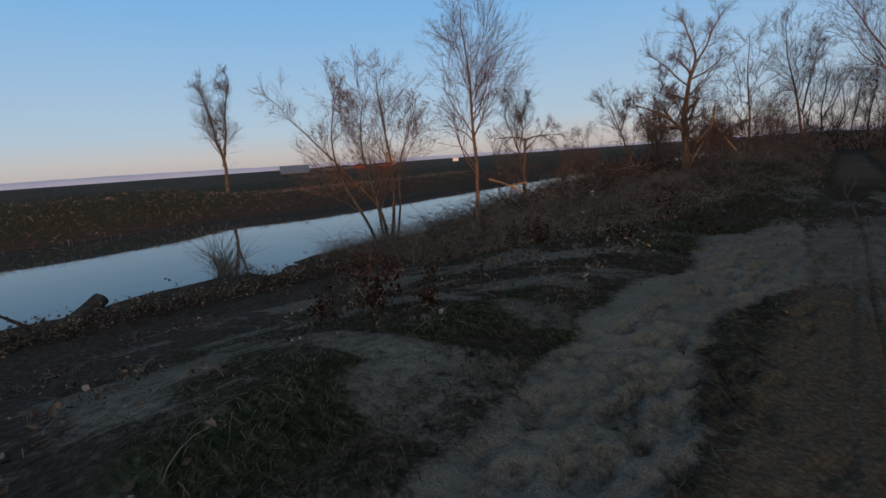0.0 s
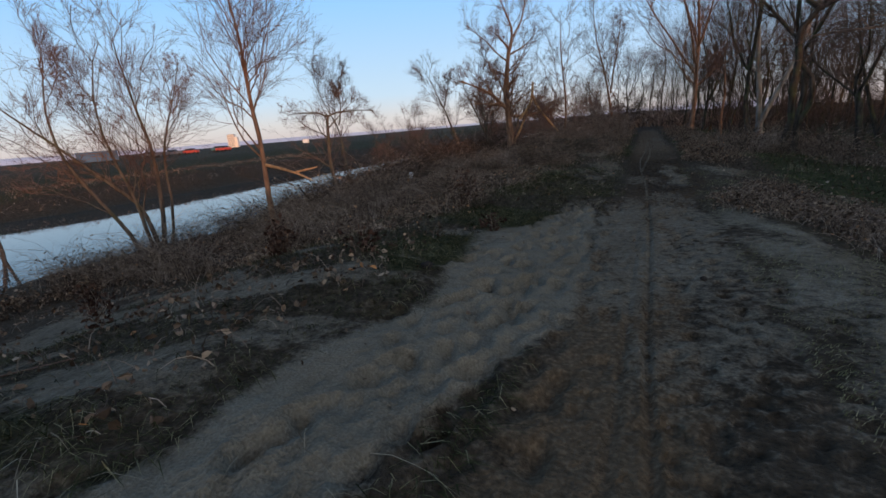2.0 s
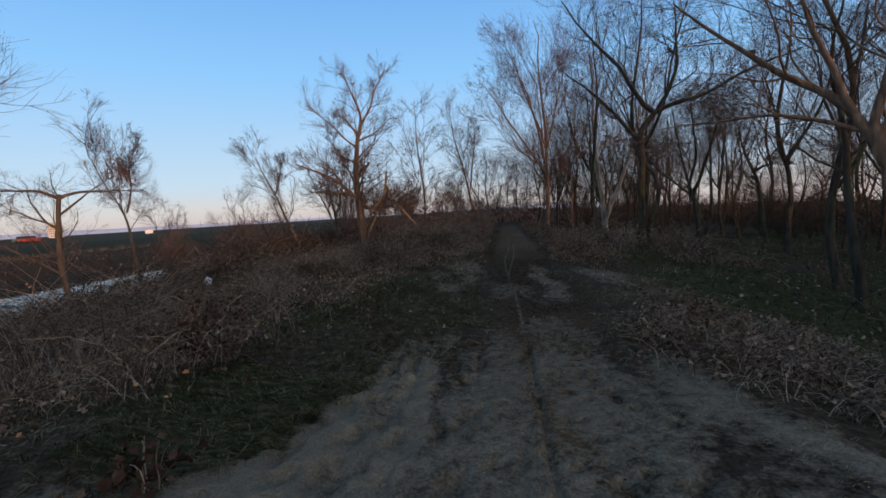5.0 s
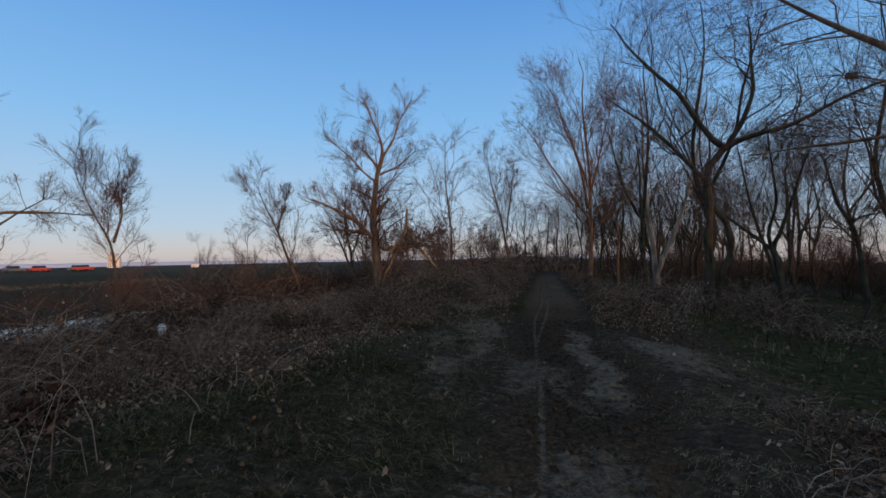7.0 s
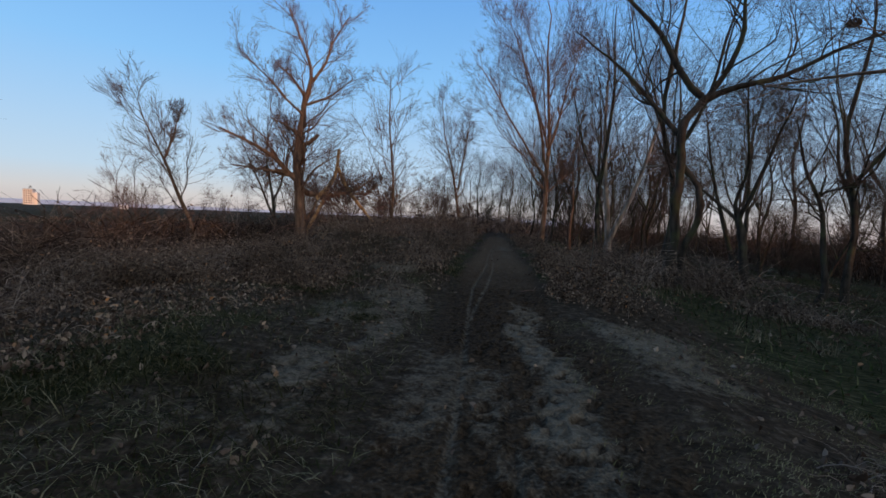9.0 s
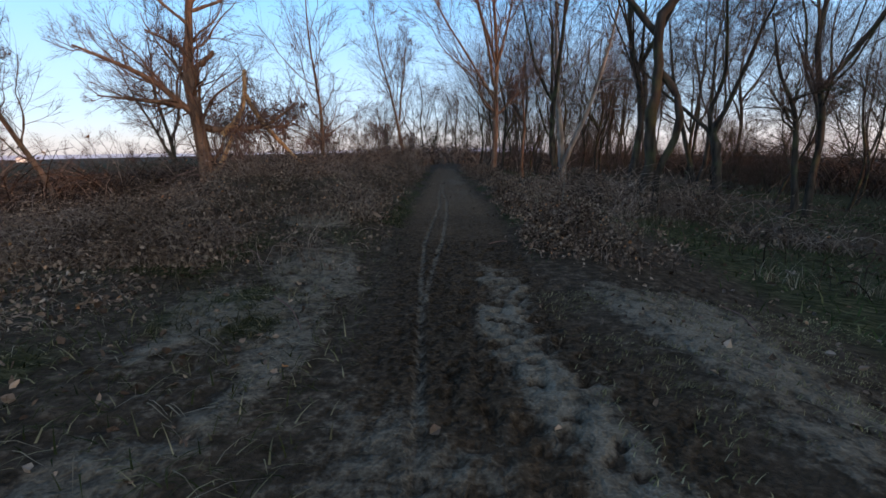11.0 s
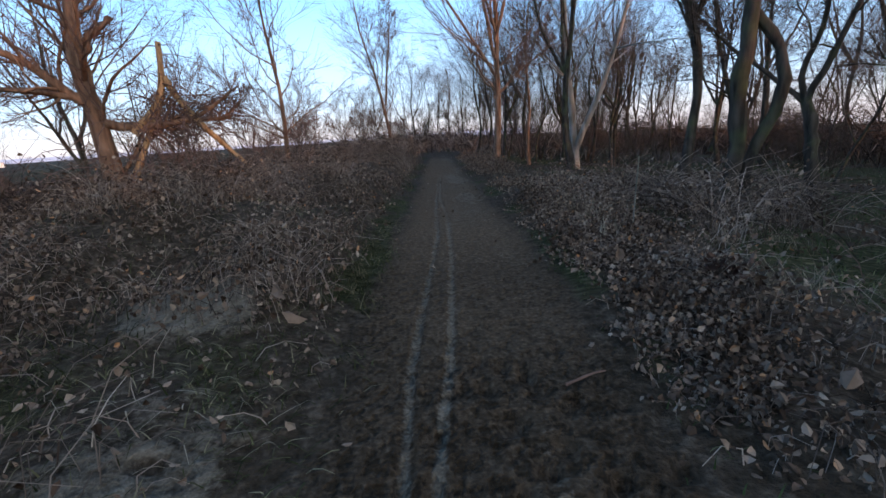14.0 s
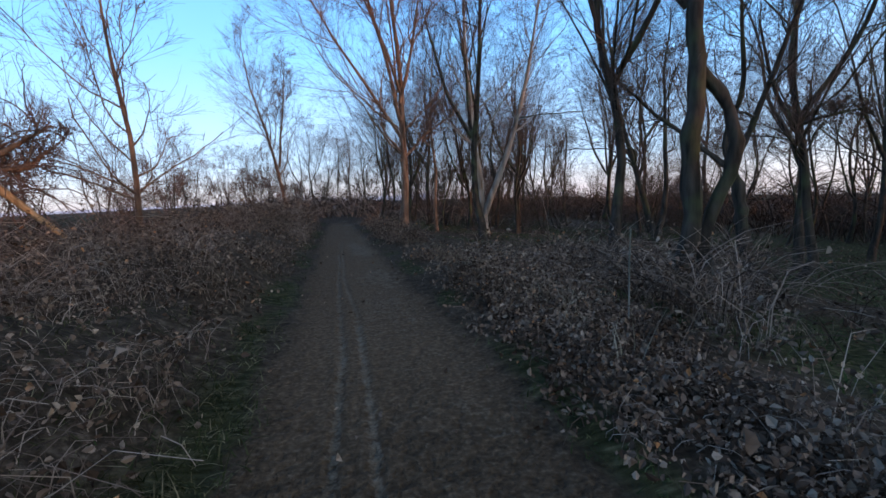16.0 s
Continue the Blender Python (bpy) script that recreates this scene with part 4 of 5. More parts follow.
tree_at("crooked_tree", (12.5, 20.4, -0.6), [
    ([(12.2, 20.7, 2.9), (11.5, 21.3, 3.9), (10.7, 22.0, 4.7), (9.6, 23.0, 6.5)], 0.10, 0.03),
    ([(12.2, 20.7, 2.9), (12.5, 20.5, 4.1), (12.9, 20.1, 5.5), (13.6, 19.4, 8.5)], 0.13, 0.03),
    ([(12.3, 20.6, 2.7), (11.9, 21.0, 3.9), (12.5, 20.5, 5.5), (12.0, 20.3, 9.5)], 0.12, 0.03)],
    54, "crooked bare tree forking at head height", BARK_DARK, TWIG, to=(9, 19.3, gz(9, 19.3) + 0), size=0.76, limbs=11, reach=0.42, angle=48, subs=7, twigs=6, fine=4, up=0.07, bare=0.25, least=0.008, wander=0.36, extra=[([(12.6, 20.3, -0.7), (12.45, 20.5, 1.6), (12.2, 20.7, 3.0)], 0.22, 0.17)])
tree_at("crooked_tree", (15.9, 20.8, -0.6), [
    ([(15.94, 20.8, -0.7), (15.9, 20.9, 2.0), (16.1, 20.65, 3.8), (15.8, 21.0, 4.9), (15.2, 21.7, 6.0), (14.9, 22, 9.0)], 0.20, 0.04),
    ([(15.75, 21.1, 5.0), (16.1, 20.6, 5.25), (17.0, 19.7, 5.4)], 0.09, 0.02)],
    55, "bent bare tree with a kinked trunk", BARK_DARK, TWIG, to=(12.3, 20.6, gz(12.3, 20.6) + 0), size=0.74, limbs=14, reach=0.36, angle=50, subs=7, twigs=6, fine=4, up=0.07, bare=0.4, least=0.008, wander=0.36)
tree_at("crooked_tree", (13.8, 28.3, -0.6), [
    ([(15.2, 27.5, -0.7), (14.4, 28.0, 2.5), (13.6, 28.5, 5.2), (13.2, 28.6, 8), (12.6, 28.4, 12)], 0.22, 0.03),
    ([(15.0, 27.6, 0.5), (15.6, 27.4, 4.0), (15.2, 27.8, 8.0), (16, 28, 12)], 0.17, 0.03)],
    56, "leaning bare tree with two dark trunks", BARK_DARK, TWIG, to=(11.2, 26.6, gz(11.2, 26.6) + 0), size=0.74, limbs=13, reach=0.36, angle=48, subs=7, twigs=6, fine=4, up=0.07, bare=0.35, least=0.009, wander=0.36)
# bird's nest high in the wood
nest = empty("bird_nest", 9.7, 16.2, 7.1, "dark round bird's nest of twigs in a branch fork", "nest")
nrng = np.random.default_rng(4)
na = nrng.uniform(0, 2 * np.pi, 240)
nz = nrng.uniform(-0.16, 0.16, 240)
nr = 0.26 * np.sqrt(1 - (nz / 0.2) ** 2)
nb = na + nrng.uniform(0.6, 1.4, 240)
npts = np.stack([np.stack([nr * np.cos(a), nr * np.sin(a), nz + k * 0.03], -1) for k, a in ((0, na), (1, (na + nb) / 2), (0, nb))], 1)
mesh_object("twigs", *tubes(npts, np.full((240, 3), 0.012), 3), TWIG, nest, False)
nest.scale = (0.62, 0.62, 0.62)

# Kinds of bare tree for the depth of the wood and the far bank.


def kind(seed, tall, r, lean, style):
    rng = np.random.default_rng(seed)
    k = rng.normal(size=(4, 2)) * 0.030 * tall * style
    main = [(0, 0, -0.3), (k[0, 0], k[0, 1], tall * 0.25), (k[1, 0] + lean * 0.4, k[1, 1], tall * 0.5), (k[2, 0] + lean * 0.7, k[2, 1], tall * 0.75), (k[3, 0] + lean, k[3, 1], tall)]
    stems = [(main, r, 0.03)]
    for s in range(2):
        a, h = rng.uniform(0, 6.28), tall * rng.uniform(0.22, 0.4)
        p = np.array([np.interp(h, [q[2] for q in main], [q[c] for q in main]) for c in (0, 1)])
        o = np.array([math.cos(a), math.sin(a)]) * tall
        stems.append(([(*p, h), (*(p + 0.10 * o), h + 0.16 * tall), (*(p + 0.15 * o), h + 0.34 * tall), (*(p + 0.22 * o), h + 0.5 * tall)], r * 0.55, 0.025))
    return stems


wood_trees = []
for s, (tall, r, lean, style) in enumerate([(13, 0.16, 0.8, 1.3), (16, 0.21, -0.6, 1.0), (11, 0.12, 1.8, 1.6), (18, 0.25, 0.3, 0.7), (9.5, 0.11, -1.4, 1.8), (14, 0.14, 0.2, 1.1)]):
    wood_trees.append(make_tree("wood_tree", (20 + 6 * s, 42 + 3 * s, -0.7), kind(80 + s, tall, r, lean, style), 180 + s, "bare tree with a dark crooked trunk in the wood", BARK_DARK, TWIG, limbs=9, reach=0.56, angle=44, subs=6, twigs=5, fine=4, up=0.07, bare=0.3, least=0.0075, far=True, group="trees of the wood", wander=0.22))
spots = []
prng = np.random.default_rng(77)
while len(spots) < 84:
    # below about y = -5 the trees are unseen, added to help block the sun
    x, y = prng.uniform(6.4, 52), prng.uniform(-24, 95)
    if y < 9 and x < 10.5 or y > 52 and prng.random() < 0.3:
        continue
    if x > 30 and prng.random() < 0.35:
        continue
    if any((x - a) ** 2 + (y - c) ** 2 < 4.5 for a, c in spots) or (x - 5.5) ** 2 + (y - 16.6) ** 2 < 9 or (x - 9.0) ** 2 + (y - 19.3) ** 2 < 5 or (x - 7.9) ** 2 + (y - 35) ** 2 < 7:
        continue
    spots.append((x, y))
while len(spots) < 108:
    x, y = prng.uniform(3.6, 20), prng.uniform(36, 80)
    if x > 3.6 + 0.02 * y and all((x - a) ** 2 + (y - c) ** 2 > 3.0 for a, c in spots):
        spots.append((x, y))
spots += [(3.2, 46), (4.6, 52), (2.6, 61), (5.5, 44.5), (-1.6, 64), (-3, 71), (1.0, 83), (-5, 84), (4, 92), (-8, 77), (-10, 92), (7, 75), (-2.5, 98), (3, 106), (-12, 104)]
for k, (x, y) in enumerate(spots):
    s = 0.78 * prng.uniform(0.8, 1.15)
    copy_thing(wood_trees[int(prng.integers(6))], pose(x, y, gz(x, y) - 0.1, 0, 0, prng.uniform(0, 360)) @ Matrix.Scale(s, 4))
# scrubby trees along the bank and across the river
bank_trees = [make_tree("bank_scrub", (-13.5 + 2 * s, 33 + 4 * s, -0.4), [([(0, 0, -0.2), (0.15 * math.cos(a), 0.15 * math.sin(a), 1.2), (0.6 * math.cos(a), 0.6 * math.sin(a), 3.0), (0.9 * math.cos(a), 0.9 * math.sin(a), 5.2 + q)], 0.06, 0.012) for a, q in ((0.3, 0.2), (2.2, -0.8), (4.1, 0.9))], 220 + s, "bare many-stemmed willow scrub on the riverbank", BARK, TWIG_RED, limbs=8, reach=0.46, angle=36, subs=6, twigs=5, fine=2, up=0.07, bare=0.2, least=0.009, far=True, group="riverside scrub") for s in range(2)]
for x, y, s in ((-9.5, 24.5, 0.9), (-13, 27, 1.1), (-15.5, 36, 1.2), (-11, 42, 1.0), (-8.5, 47, 0.9), (-13, 52, 1.3), (-7, 57, 1.1), (-10, 63, 1.4), (-17, 61, 1.4), (-15, 17.5, 0.75), (-12.5, 9.5, 0.55), (-33, 40, 1.0), (-36, 52, 1.2), (-40, 64, 1.3), (-31, 30, 0.7), (-45, 46, 1.0), (-62, -12, 0.8), (-66, -20, 0.7), (-26, 70, 1.5), (-21, 82, 1.6), (-5.2, 25.5, 0.45), (-8.2, 30, 0.6), (-4.2, 33, 0.5), (-6.4, 37, 0.7), (-10, 33.5, 0.7), (-3.4, 41, 0.6), (-5.8, 44, 0.8), (-14.5, 31, 0.7), (-3.0, 48, 0.6), (-12.5, 46, 0.9), (-18, 41, 0.8), (-17.5, 25, 0.6), (-20, 52, 1.0), (-24, 36, 0.5)):
    copy_thing(bank_trees[int(prng.integers(2))], pose(0.84 * x, 0.95 * y, gz(0.84 * x, 0.95 * y) - 0.05, 0, 0, prng.uniform(0, 360)) @ Matrix.Scale(0.8 * s, 4))
# lone tall tree on the far plain, and one at the far bank
make_tree("lone_poplar", (-55.5, 12.5, gz(-55.5, 12.5)), [([(0, 0, -0.2), (0.1, 0.1, 4), (-0.2, -0.6, 8.5), (-0.6, -1.2, 13)], 0.26, 0.03), ([(0, 0, 3), (0.3, 1.0, 8), (0.5, 1.8, 13.3)], 0.2, 0.03)], 230, "tall lone bare poplar on the far bank", BARK, TWIG, limbs=16, reach=0.30, angle=36, subs=7, twigs=6, fine=4, up=0.13, bare=0.25, least=0.014)
make_tree("far_bank_tree", (-49.0, -12.6, gz(-49.0, -12.6)), [([(0, 0, -0.2), (0.2, 0.2, 3.5), (0.1, 0.9, 7), (0.4, 1.8, 11)], 0.2, 0.02), ([(0, 0, 2.5), (0.2, -1.0, 6), (0.1, -2.0, 10.5)], 0.15, 0.02)], 231, "bare tree on the far bank", BARK, TWIG, limbs=13, reach=0.36, angle=44, subs=6, twigs=6, fine=2, up=0.06, bare=0.3, least=0.008)

# ---- scrub, brambles, grass and leaves ----


def canes(rng, x, y, tall, spread, n=6, r=0.004):
    """Arching dry stems rooted at x, y."""
    m = len(x)
    az = rng.uniform(0, 2 * np.pi, m)
    length = tall * rng.uniform(0.7, 1.9, m)
    el = np.radians(rng.uniform(45, 88, m))
    fall = np.radians(rng.uniform(40, 150, m)) * spread
    pts = np.empty((m, n, 3))
    pts[:, 0] = np.stack([x, y, height(x, y) - 0.03], -1)
    for k in range(1, n):
        e = el - fall * (k - 1) / (n - 2)
        az = az + rng.normal(size=m) * 0.22
        d = np.stack([np.cos(e) * np.cos(az), np.cos(e) * np.sin(az), np.sin(e)], -1)
        pts[:, k] = pts[:, k - 1] + d * (length / (n - 1))[:, None]
    low = height(pts[:, 1:, 0], pts[:, 1:, 1]) + 0.012
    pts[:, 1:, 2] = np.maximum(pts[:, 1:, 2], low)
    rad = (r * rng.uniform(0.55, 1.6, m))[:, None] * np.linspace(1, 0.45, n)[None]
    return pts, rad


def leaves(rng, p, size):
    """Curled dry leaves at the places p."""
    m = len(p)
    u = unit(rng.normal(size=(m, 3)))
    v = rng.normal(size=(m, 3))
    v = unit(v - (v * u).sum(-1, keepdims=True) * u)
    w = np.cross(u, v)
    s = (size * rng.uniform(0.5, 1.5, m))[:, None]
    c = rng.uniform(0.15, 0.7, m)[:, None]
    wd = rng.uniform(0.28, 0.5, m)[:, None]
    row = [p, p + s * (0.35 * u + wd * v + c * 0.5 * w), p + s * (0.42 * u - 0.05 * w), p + s * (0.35 * u - wd * v + c * 0.45 * w), p + s * (0.8 * u + wd * 0.6 * v + c * 0.6 * w), p + s * (1.1 * u + c * 0.2 * w), p + s * (0.8 * u - wd * 0.6 * v + c * 0.6 * w)]
    vv = np.stack(row, 1).reshape(-1, 3)
    o = (np.arange(m) * 7)[:, None, None]
    f = (o + np.array([[0, 2, 1, 1], [0, 3, 2, 2], [1, 2, 5, 4], [2, 3, 6, 5]])[None]).reshape(-1, 4)
    tri = f[:, 2] == f[:, 3]
    f3 = np.concatenate([f[tri][:, :3], f[~tri][:, :3], f[~tri][:, [0, 2, 3]]])
    return vv, f3


def blades(rng, x, y, tall, lie, width=0.006, flow=None, n=4):
    """Grass blades; lie: 0 upright, 1 flattened."""
    m = len(x)
    az = rng.uniform(0, 2 * np.pi, m) if flow is None else rng.normal(flow, 0.6, m)
    el = np.radians(np.clip(rng.normal(80 - 62 * lie, 14, m), 6, 89))
    bend = np.radians(rng.uniform(10, 75, m))
    ln = tall * rng.uniform(0.5, 1.5, m)
    p = np.empty((m, n, 3))
    p[:, 0] = np.stack([x, y, height(x, y) - 0.01], -1)
    for k in range(1, n):
        e = el - bend * (k - 1) / max(n - 2, 1)
        p[:, k] = p[:, k - 1] + np.stack([np.cos(e) * np.cos(az), np.cos(e) * np.sin(az), np.sin(e)], -1) * (ln / (n - 1))[:, None]
    p[:, 1:, 2] = np.maximum(p[:, 1:, 2], height(p[:, 1:, 0], p[:, 1:, 1]) + 0.008)
    side = np.stack([-np.sin(az), np.cos(az), np.zeros(m)], -1)[:, None] * (width * rng.uniform(0.6, 1.4, m))[:, None, None] * np.linspace(1, 0.15, n)[None, :, None]
    v = np.stack([p - side, p + side], 2).reshape(-1, 3)
    o = (np.arange(m) * n * 2)[:, None] + np.arange(n - 1)[None] * 2
    f = np.stack([o, o + 1, o + 3, o + 2], -1).reshape(-1, 4)
    return v, f


def scatter(rng, count, x0, x1, y0, y1, keep=None, gather=1.0):
    """Places in a field, denser towards its near end where gather > 1."""
    x = rng.uniform(x0, x1, count * 3)
    y = y0 + (y1 - y0) * rng.random(count * 3) ** gather
    ok = np.ones(count * 3, bool) if keep is None else rng.random(count * 3) < keep(x, y)
    return x[ok][:count], y[ok][:count]


def clumps(scale, lo, hi, seed):
    return lambda x, y: step(lo, hi, fbm(x * scale, y * scale, 3, seed))


def scrub(name, label, seed, count, field, tall, keep, leafy, gather=1.0, r=0.004, spread=1.0, leaf=0.05, mat=None, far=False):
    rng = np.random.default_rng(seed)
    x, y = scatter(rng, count, *field, keep, gather)
    t = tall(x, y) if callable(tall) else np.full(len(x), tall)
    pts, rad = canes(rng, x, y, t, spread, 4 if count > 10000 else 5, r)
    ob = mesh_object(name, *(ribbons(rng, pts, rad * 1.3) if far else tubes(pts, rad, 3)), mat or CANE, None, False)
    tagged(ob, label, "dry undergrowth", kind="stuff")
    pick = rng.integers(len(x), size=leafy)
    k = rng.integers(1, pts.shape[1], size=leafy)
    at_ = pts[pick, k] + rng.normal(size=(leafy, 3)) * 0.03
    at_[:, 2] = np.maximum(at_[:, 2], height(at_[:, 0], at_[:, 1]) + 0.02)
    lv = mesh_object(name + "_leaves", *leaves(rng, at_, leaf), DEAD_LEAF, None, False)
    tagged(lv, "withered brown leaves caught in the " + name.replace("_", " "), "dead leaves", kind="stuff")


left_edge = lambda x, y: step(-0.05, 0.3, (path_left(y) - 0.28 - x + 0.7 * (fbm(y * 0.6, y * 0, 2, 91) - 0.5)))
right_edge = lambda x, y: step(-0.05, 0.45, (x - path_right(y) - 0.2 + 0.7 * (fbm(y * 0.6, y * 0, 2, 92) - 0.5)))
scrub("left_brambles", "tangled dry brambles heaped along the path", 1, 24000, (-8.5, -0.75, 9.6, 32), lambda x, y: 0.13 + 0.46 * step(0.32, 0.72, fbm(x * 0.8, y * 0.8, 3, 95)) + 0.15 * step(-1.2, -3.0, x) * step(12, 16, y), lambda x, y: left_edge(x, y) * (0.18 + 0.82 * step(0.32, 0.55, fbm(x * 0.8, y * 0.8, 3, 95))) * (1 - 0.93 * band(x, -2.8, -0.5, 0.3) * (1 - step(11.3, 12.7, y + 1.2 * (fbm(x * 1.5, y * 1.5, 2, 94) - 0.5)))), 46000, 1.8, 0.0030, 1.0, 0.042)
scrub("bank_brambles", "low tangle of red-brown brambles on the bank", 2, 8500, (-10.0, -2.1, -1.5, 10.5), lambda x, y: (0.10 + 0.70 * step(0.3, 0.72, fbm(x * 0.6, y * 0.6, 3, 96))) * (1 - 0.6 * step(-5.5, -8.0, x)), lambda x, y: step(0.0, 0.8, np.interp(y, [-1.5, 2, 7.5, 10.5], [-3.8, -2.6, -2.9, -2.4]) - x + 1.1 * (fbm(x * 0.6, y * 0.6, 2, 97) - 0.5)) * clumps(0.4, 0.28, 0.5, 98)(x, y), 15000, 1.0, 0.0036, 1.0, 0.045)
scrub("waterside_scrub", "dense reddish dead stems above the water", 3, 10500, (-16.0, -6.5, -2.0, 12.0), lambda x, y: 0.25 + 1.05 * step(0.35, 0.75, fbm(x * 0.45, y * 0.45, 3, 99)), clumps(0.45, 0.42, 0.56, 100), 6000, 1.0, 0.0048, 0.85, 0.05)
scrub("shore_weeds", "leafy dead weeds along the top of the river shore", 14, 2600, (-17.0, -8.0, -12, 3), 0.5, lambda x, y: step(1.1, 0.0, np.abs(x + 13.6 - 0.15 * (y + 5) + 1.6 * (fbm(y * 0.5, x * 0.2, 2, 128) - 0.5))), 6500, 1.0, 0.0045, 0.9, 0.06, CANE_DARK)
scrub("edge_weeds", "sparse dead weeds on the sandy bank", 4, 900, (-14, -2.6, -12, -1.5), 0.22, clumps(0.9, 0.46, 0.62, 101), 1800, 1.0, 0.0035, 1.0, 0.055)
scrub("right_bramble_patch", "patch of dead brambles and leaves beside the track", 5, 4200, (1.2, 4.6, -1.6, 5.2), 0.26, lambda x, y: step(0.40, 0.56, fbm(x * 0.4, y * 0.4, 2, 102) + 0.18 - 0.13 * np.hypot((x - 2.6) / 1.1, (y - 2.6) / 2.8)), 5200, 1.0, 0.0036, 1.0, 0.045)
scrub("right_brambles", "dry brambles and stalks along the edge of the wood", 6, 11000, (1.2, 7.5, 8.2, 36), lambda x, y: 0.16 + 0.5 * step(0.3, 0.7, fbm(x * 0.7, y * 0.7, 3, 103)), lambda x, y: right_edge(x, y) * step(9.6, 11.0, y + 0.35 * (x - 2.0) + 1.2 * (fbm(x * 1.5, y * 1.5, 2, 93) - 0.5)) * step(4.6, 3.3, x + 2 * fbm(x * 0.4, y * 0.4, 2, 104)) * clumps(0.5, 0.26, 0.48, 105)(x, y), 34000, 1.7, 0.0030, 1.0, 0.041)
scrub("river_thicket", "dark leafless thicket along the water", 12, 8000, (-15.8, -8.6, 4.5, 30), lambda x, y: 0.8 + 1.0 * fbm(x * 0.4, y * 0.4, 2, 126), None, 3600, 1.0, 0.0075, 0.8, 0.06, CANE_DARK, True)
scrub("end_thicket", "brown thicket closing the far end of the path", 13, 5000, (-12, 14, 47, 98), 1.9, None, 500, 1.0, 0.02, 0.8, 0.12, None, True)
scrub("wood_undergrowth", "thin dead undergrowth on the floor of the wood", 7, 3800, (4.5, 38, -4, 60), lambda x, y: 0.3 + 0.5 * fbm(x * 0.3, y * 0.3, 2, 106), clumps(0.25, 0.42, 0.6, 107), 3000, 1.3, 0.006, 0.9, 0.07, CANE_DARK, True)
scrub("far_scrub", "brown scrub behind the torn tree", 8, 5000, (-15, -1.2, 30, 72), lambda x, y: 0.6 + 0.9 * fbm(x * 0.3, y * 0.3, 2, 108), lambda x, y: left_edge(x, y), 3000, 1.6, 0.009, 0.9, 0.09, None, True)
scrub("far_bank_scrub", "dark dry growth on the far bank", 9, 5200, (-50, -37.0, -32, 45), 0.35, None, 1200, 1.0, 0.010, 0.9, 0.09, None, True)

grng = np.random.default_rng(21)
gcover = lambda x, y: ground_covers(x, y)[2]


def turf_of(name, label, count, field, tall, lie, mat, keep, width=0.005, flow=None, gather=1.0):
    x, y = scatter(grng, count, *field, keep, gather)
    ob = mesh_object(name, *blades(grng, x, y, np.full(len(x), tall), lie, width, flow, 3 if count > 25000 else 4), mat, None, False)
    tagged(ob, label, "grass", kind="stuff")


turf_of("bank_grass", "matted grass combed flat on the sandy bank", 62000, (-8.5, -0.8, -11, 5.5), 0.19, 0.92, GRASS, lambda x, y: np.clip(1.0 - 1.5 * ground_covers(x, y)[0] - ground_covers(x, y)[1], 0, 1) * (0.5 + gcover(x, y)), 0.0034, -0.6)
turf_of("left_verge_grass", "short grass and straw beside the left of the path", 20000, (-4.6, -0.5, 2.5, 16), 0.15, 0.78, GRASS, lambda x, y: (1 - ground_covers(x, y)[0] * 0.9 - ground_covers(x, y)[1]).clip(0, 1) * (0.2 + gcover(x, y)), 0.0045, None, 1.4)
turf_of("right_verge_grass", "pale frosted grass beside the track", 26000, (0.9, 4.2, -7, 9), 0.05, 0.75, PALE_GRASS, lambda x, y: (1 - ground_covers(x, y)[1]).clip(0, 1) * (1 - 0.6 * ground_covers(x, y)[0]) * clumps(1.6, 0.35, 0.6, 111)(x, y), 0.0032, 0.4)
turf_of("path_edge_grass", "green grass along the edges of the path", 8000, (-1.4, 2.4, 9.5, 34), 0.07, 0.4, GREEN_BLADE, lambda x, y: gcover(x, y), 0.0045, None, 1.6)
turf_of("wood_grass", "green grass on the floor of the wood", 24000, (3.0, 24, 2, 45), 0.17, 0.5, GREEN_BLADE, lambda x, y: gcover(x, y), 0.010, None, 1.3)
turf_of("tall_straw", "tall pale dead grass among the brambles", 2000, (1.9, 6.0, 10.2, 26), 0.34, 0.3, STRAW, clumps(0.7, 0.5, 0.64, 112), 0.0045, None, 1.5)
turf_of("bank_straw", "pale straws lying on the bank", 2200, (-7, -0.9, -11, 11), 0.28, 0.9, STRAW, clumps(0.7, 0.42, 0.6, 113), 0.0035, -0.5)


def litter_of(name, label, count, field, keep, size, gather=1.0):
    x, y = scatter(grng, count, *field, keep, gather)
    ob = mesh_object(name, *leaves(grng, np.stack([x, y, height(x, y) + 0.012], -1), size), DEAD_LEAF, None, False)
    tagged(ob, label, "dead leaves", kind="stuff")


litter_of("path_leaves", "scattered fallen leaves on the path and its verges", 2600, (-3.2, 4.2, 2, 24), lambda x, y: 0.12 + 0.88 * np.clip(left_edge(x, y) + right_edge(x, y), 0, 1), 0.045, 1.2)
litter_of("bank_leaves", "fallen leaves lying on the sandy bank", 900, (-7, 3.5, -11, 3), lambda x, y: 0.15 + 0.85 * np.clip(step(-1.8, -3.2, x) + step(2.0, 2.8, x), 0, 1), 0.032)
litter_of("wood_leaves", "brown leaf litter on the floor of the wood", 5200, (4, 26, -2, 45), None, 0.075, 1.3)

